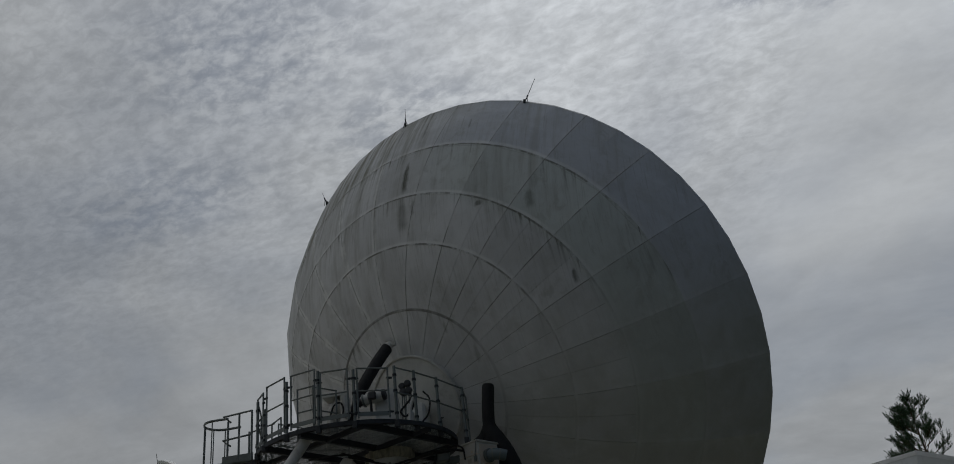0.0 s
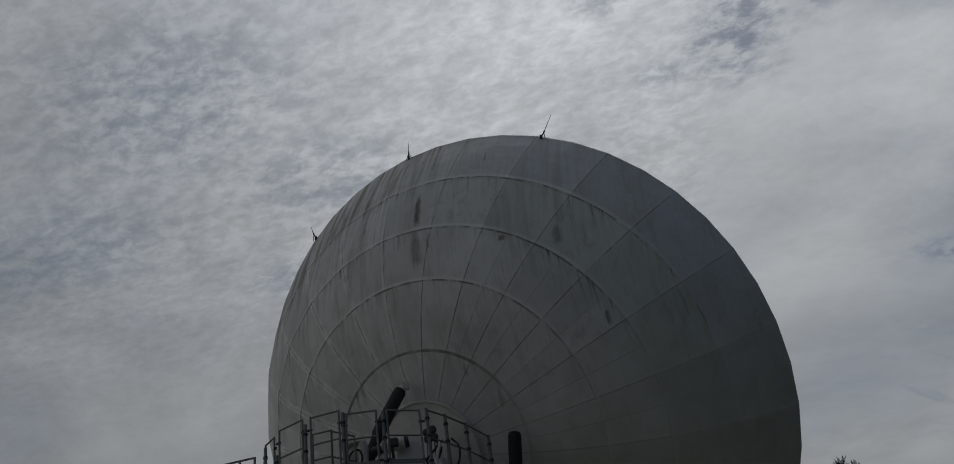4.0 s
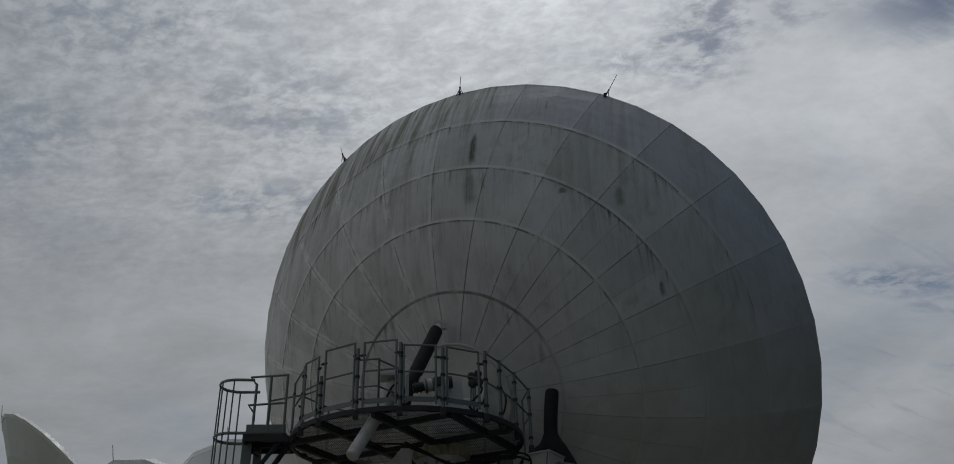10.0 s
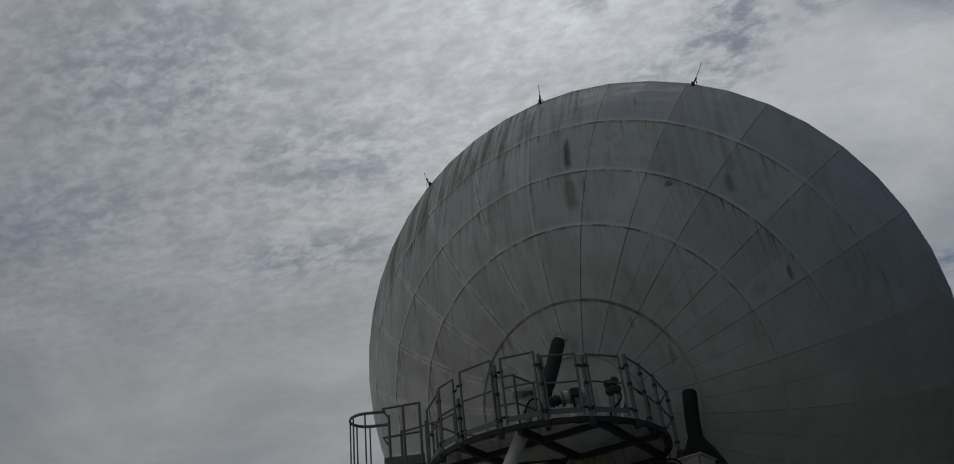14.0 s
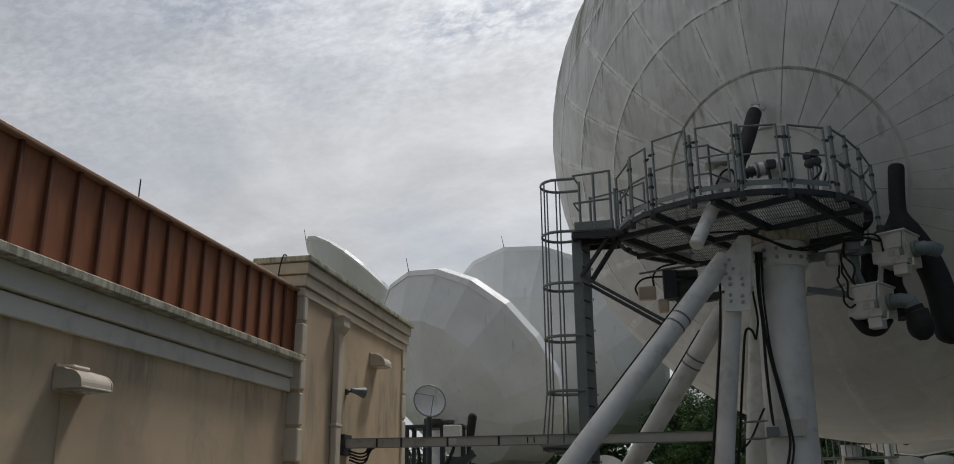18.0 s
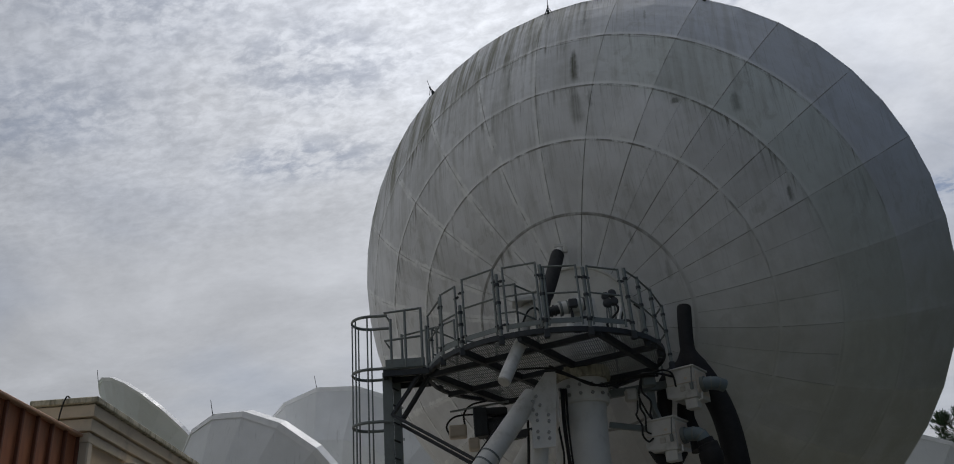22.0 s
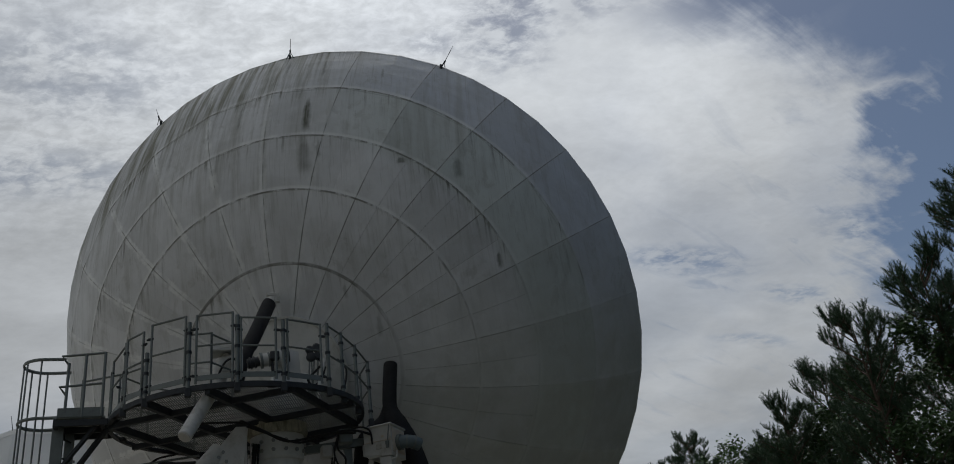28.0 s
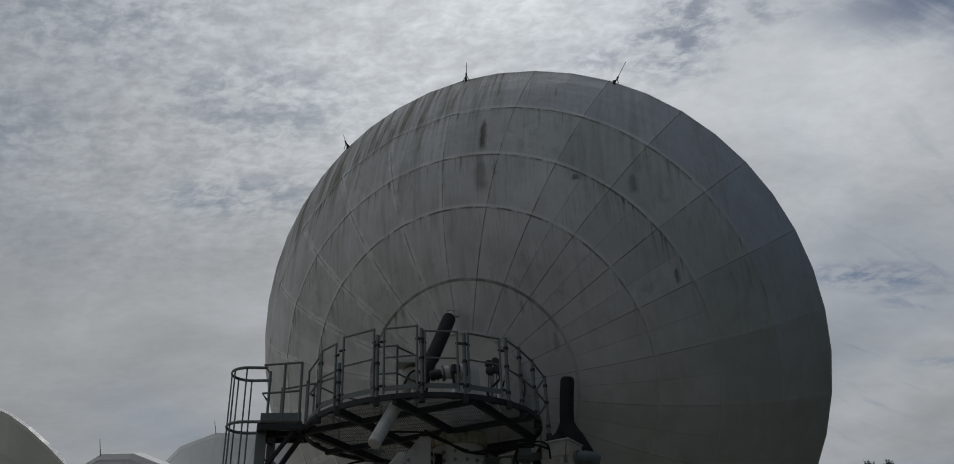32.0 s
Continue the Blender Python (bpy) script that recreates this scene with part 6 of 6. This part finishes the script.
tf("post", Shape().tube([(-7.2, 30.1, GROUND_Z), (-7.2, 30.1, 1.5)], 0.09, 12), GALV)
shell = Shape()
for i in range(4):
    for k in range(20):
        q0, q1 = 2 * math.pi * k / 20, 2 * math.pi * (k + 1) / 20
        shell.add([(-8.2 + 0.85 * (r / 4) * math.cos(q) + 0.25 * (r / 4) ** 2, 31.0 + 0.4 * (r / 4) * math.cos(q), 2.0 + 0.85 * (r / 4) * math.sin(q)) for r, q in ((i, q0), (i + 1, q0), (i + 1, q1), (i, q1))], [(0, 1, 2, 3)])
offset = thing("offset_dish", "white offset dish on a post under the far antennas", "small dish", (-8.2, 31.0, GROUND_Z), "antennas in the yard")
of = into(offset)
of("shell", shell, FAR_PAINT, "", True)
of("post", Shape().tube([(-8.2, 31.05, GROUND_Z), (-8.2, 31.05, 2.0)], 0.08, 12), GALV)
lone("utility_cabinet", Shape().box((-5.35, 31.0, 0.75), (0.7, 0.6, 1.6), 0.03), BOX_WHITE, "pale utility cabinet standing in the grass", "cabinet")

# ---- trees ----
def limb_points(start, way, length, rng, droop=0.0, steps=4):
    pts, p, d = [Vector(start)], Vector(start), Vector(way).normalized()
    for k in range(steps):
        d = (d + Vector((rng.uniform(-0.14, 0.14), rng.uniform(-0.14, 0.14), rng.uniform(-0.08, 0.12) - droop))).normalized()
        p = p + d * length / steps
        pts.append(p.copy())
    return pts


def pine(height, spread, seed, lowest=0.25, shoots=9, label="tall dark pine with ragged needle tufts", sparse=1.0, rise=(0.35, 0.95)):
    """A pine: tapered trunk, rising limbs with side twigs, and bottle-brush shoots of needles."""
    rng = random.Random(seed)
    ob = thing("pine_tree", label, "tree", (0, 0, 0), "pines")
    lean = Vector((rng.uniform(-0.03, 0.03), rng.uniform(-0.03, 0.03), 1))
    trunk = [lean * (height * k / 8) for k in range(9)]
    part("trunk", Shape().tube(trunk, [0.014 * height * (1 - 0.93 * k / 8) + 0.01 for k in range(9)], 10), BARK, ob, "", True)
    limbs, crown = Shape(), Shape()
    count = int(height * 6.5 * sparse)
    for i in range(count):
        f = lowest + (1 - lowest) * (i + rng.random()) / count
        base = lean * (height * f)
        q = rng.uniform(0, 2 * math.pi)
        reach = spread * (1.04 - f) ** 0.6 * rng.uniform(0.6, 1.12) + 0.35
        way = Vector((math.cos(q), math.sin(q), rng.uniform(*rise) * (0.35 + f) + 0.9 * max(0, f - 0.8)))
        pts = limb_points(base, way, reach, rng, -0.03)
        limbs.tube(pts, [0.022 * (1.1 - f) * reach + 0.010, 0.024, 0.016, 0.011, 0.006], 5, False)
        for k in range(shoots):
            g = 1 - (k / shoots) ** 1.1 * 0.72
            at = min(3.999, g * 4)
            spot = pts[int(at)].lerp(pts[int(at) + 1], at % 1)
            side_way = (way.normalized() * 0.7 + Vector((rng.uniform(-0.9, 0.9), rng.uniform(-0.9, 0.9), rng.uniform(0.0, 0.7)))).normalized()
            fork = spot + side_way * rng.uniform(0.15, 0.55) * (0.4 + 0.25 * reach)
            limbs.tube([spot, fork], [0.011, 0.007], 4, False)
            for b in range(4):
                up = (side_way * 0.55 + Vector((rng.uniform(-0.55, 0.55), rng.uniform(-0.55, 0.55), rng.uniform(0.35, 1.0)))).normalized()
                root = spot.lerp(fork, rng.uniform(0.35, 1.0))
                tip = root + up * rng.uniform(0.26, 0.46)
                side = up.cross(Vector((0.3, 0.2, 0.9))).normalized()
                other = up.cross(side)
                for j in range(30):
                    q2 = 2.4 * j
                    d = (up * rng.uniform(0.75, 1.1) + (side * math.cos(q2) + other * math.sin(q2)) * 0.62).normalized()
                    p = root.lerp(tip, (j + rng.random()) / 30)
                    e = p + d * rng.uniform(0.08, 0.125)
                    w = d.cross(Vector((rng.uniform(-1, 1), rng.uniform(-1, 1), rng.uniform(-1, 1)))).normalized() * 0.0075
                    crown.add([p - w, p + w, e], [(0, 1, 2)])
    part("branchwork", limbs, BARK, ob)
    part("crown", crown, PINE, ob)
    return ob


def broadleaf(height, spread, seed, mat, label, leaves=19000):
    """A broad-leaved tree: forked limbs and clumps of small leaves with gaps."""
    rng = random.Random(seed)
    ob = thing("broadleaf_tree", label, "tree", (0, 0, 0), "broadleaf trees")
    part("trunk", Shape().tube([(0, 0, 0), (0.05, 0, height * 0.25), (0, 0.08, height * 0.5), (0.05, 0.1, height * 0.8)], [0.022 * height, 0.017 * height, 0.01 * height, 0.02], 10), BARK, ob, "", True)
    limbs, crown, clumps = Shape(), Shape(), []
    for i in range(26):
        f = rng.uniform(0.18, 0.85)
        q = rng.uniform(0, 2 * math.pi)
        way = Vector((math.cos(q), math.sin(q), rng.uniform(0.2, 1.0)))
        pts = limb_points((0, 0, height * f), way, spread * rng.uniform(0.5, 1.0) * (1.15 - 0.55 * f), rng)
        limbs.tube(pts, [0.05, 0.035, 0.025, 0.016, 0.008], 5, False)
        clumps += [(pts[k].lerp(pts[k + 1], rng.random()), rng.uniform(0.35, 0.75) * spread * 0.34) for k in (1, 2, 3, 3)]
    clumps += [(Vector((rng.uniform(-0.3, 0.3), rng.uniform(-0.3, 0.3), height * rng.uniform(0.75, 0.97))), spread * 0.2) for _ in range(7)]
    for i in range(leaves):
        c, r = clumps[i % len(clumps)]
        d = Vector((rng.gauss(0, 1), rng.gauss(0, 1), rng.gauss(0, 0.8)))
        p = c + d.normalized() * r * rng.random() ** 0.45
        a = Vector((rng.uniform(-1, 1), rng.uniform(-1, 1), rng.uniform(-0.6, 0.3))).normalized()
        b = a.cross(Vector((rng.uniform(-1, 1), rng.uniform(-1, 1), rng.uniform(-1, 1)))).normalized()
        s = rng.uniform(0.05, 0.105)
        crown.add([p - a * s, p + b * s * 0.45, p + a * s, p - b * s * 0.45], [(0, 1, 2, 3)])
    part("branchwork", limbs, BARK, ob)
    part("crown", crown, mat, ob)
    return ob


def shrub(height, spread, seed, mat, label, leaves=4500):
    """A bush that is leafy down to the ground."""
    rng = random.Random(seed)
    ob = thing("shrub", label, "shrub", (0, 0, 0), "hedge shrubs")
    stems, crown = Shape(), Shape()
    clumps = []
    for i in range(16):
        q, reach = rng.uniform(0, 2 * math.pi), rng.uniform(0.2, 1.0)
        tip = Vector((math.cos(q) * spread * reach, math.sin(q) * spread * reach, height * rng.uniform(0.25, 0.95) * (1.1 - 0.4 * reach)))
        stems.tube([(0.1 * math.cos(q), 0.1 * math.sin(q), 0), tip * 0.5 + Vector((0, 0, 0.1)), tip], [0.04, 0.025, 0.01], 5, False)
        clumps += [(tip, rng.uniform(0.3, 0.5) * height), (tip * 0.6, 0.35 * height)]
    for i in range(leaves):
        c, r = clumps[i % len(clumps)]
        p = c + Vector((rng.gauss(0, 1), rng.gauss(0, 1), rng.gauss(0, 0.8))).normalized() * r * rng.random() ** 0.45
        p.z = max(p.z, 0.02)
        a = Vector((rng.uniform(-1, 1), rng.uniform(-1, 1), rng.uniform(-0.6, 0.3))).normalized()
        b = a.cross(Vector((rng.uniform(-1, 1), rng.uniform(-1, 1), rng.uniform(-1, 1)))).normalized()
        s = rng.uniform(0.10, 0.2)
        crown.add([p - a * s, p + b * s * 0.5, p + a * s, p - b * s * 0.5], [(0, 1, 2, 3)])
    part("stems", stems, BARK, ob)
    part("foliage", crown, mat, ob)
    return ob


def stand(tree, d, az, turn=0.0, scale=1.0, x=-5.6, y=0.0, first=False):
    px, py, _ = polar(d, az, 0, x, y)
    m = Matrix.LocRotScale((px, py, GROUND_Z), Euler((0, 0, radians(turn))), (scale,) * 3)
    if first:
        tree.matrix_world = m
        return tree
    ob = copy_thing(tree, Matrix.LocRotScale((px, py, GROUND_Z), Euler((0, 0, radians(turn))), None))
    ob.scale = (scale,) * 3
    return ob


near_pine = stand(pine(13.4, 4.9, 5, 0.06, 12, sparse=1.5), 30, 53.2, 0, 0.98, first=True)
# belt carried on round past the view, added to darken the reflector's right
stand(near_pine, 31, 61, 120, 1.1)
stand(near_pine, 28, 70, 200, 1.1)
stand(near_pine, 26, 82, 40, 1.1)
stand(near_pine, 25, 96, 160, 1.1)
stand(near_pine, 25, 112, 220, 1.1)
stand(near_pine, 26, 128, 300, 1.1)
young_pine = stand(pine(10.0, 2.9, 12, 0.08, 9, "rising young pine in the tree belt", 1.3), 29.5, 44.0, 0, 1.00, first=True)
stand(young_pine, 33, 38.4, 100, 0.84)
stand(young_pine, 30, 48.4, 200, 1.12)
stand(young_pine, 36, 36.4, 300, 0.76)
stand(young_pine, 35, 41.2, 30, 0.98)
far_pine = stand(pine(12.5, 3.4, 8, 0.42, 10, "tall far pine with a ragged open crown", 1.1, (0.1, 0.6)), 117, 32.3, 0, 1.96, -5.67, 0.39, first=True)
stand(far_pine, 78.5, 24.4, 80, 1.48, -5.67, 0.39)
stand(far_pine, 95, 29.5, 160, 1.42, -5.67, 0.39)
stand(far_pine, 100, 28.0, 250, 1.30, -5.67, 0.39)
stand(far_pine, 105, 33.0, 300, 1.55, -5.67, 0.39)
light_tree = stand(broadleaf(7.6, 2.9, 3, LEAF, "bright green broad-leaved tree at the yard's edge"), 39, 34.6, 0, 1.22, first=True)
stand(light_tree, 40, 36.8, 130, 1.22)
stand(light_tree, 36, 29.9, 60, 0.80)
stand(light_tree, 24, 40.4, 200, 0.66)
stand(light_tree, 44.5, 2.3, 100, 0.86, -6.25)
dark_tree = stand(broadleaf(8.3, 3.2, 4, LEAF_DARK, "dense dark green tree at the yard's edge"), 34, 41.0, 0, 1.05, first=True)
stand(dark_tree, 33, 44.5, 70, 1.2)
stand(dark_tree, 30, 49.0, 140, 1.22)
stand(dark_tree, 29, 53.5, 200, 1.3)
stand(dark_tree, 37, 38.2, 140, 0.98)
# more trees beyond the view, added to block low light from the right
for k in range(9):
    stand(dark_tree, 27 + 2 * (k % 2), 59 + 9.5 * k, 47 * k, 1.35 + 0.1 * (k % 3))
for k, (d, az, s) in enumerate(((46, 1.2, 0.78), (48, 2.4, 0.84), (47, 4.2, 0.95), (49, 5.8, 0.9), (47, 7.6, 0.85), (46, 9.6, 0.8), (46, 12.0, 0.75), (55, 0.0, 0.62), (46, 2.8, 0.6), (45, 4.9, 0.62))):
    stand(dark_tree, d, az, 67 * k, s, -6.25)
for k in range(14):
    stand(dark_tree if k % 3 else light_tree, 62 + 3 * (k % 3), -17.0 + 1.35 * k, 50 * k, 0.46 + 0.06 * (k % 3), -6.25)

hedge = stand(shrub(3.2, 2.0, 21, LEAF_DARK, "dense dark hedge shrub along the yard's edge"), 56, -17, 0, 1.0, -6.25, first=True)
for k in range(1, 17):
    stand(hedge, 56 - 2 * (k % 2), -17 + 2.0 * k, 71 * k, 0.95 + 0.12 * (k % 4), -6.25)
for k in range(7):
    stand(hedge, 50 - 1.5 * (k % 2), 2.0 + 2.2 * k, 53 * k, 1.35 + 0.15 * (k % 3), -6.25)
grass_bush = stand(shrub(1.0, 1.2, 22, GRASSY, "low bright yellow-green clump of rough grass", 3500), 41, -5.5, 0, 1.36, -6.25, first=True)
for k in range(9):
    stand(grass_bush, 41 + 2 * (k % 3), -10.5 + 1.7 * k, 61 * k, 1.30 + 0.10 * (k % 3), -6.25)
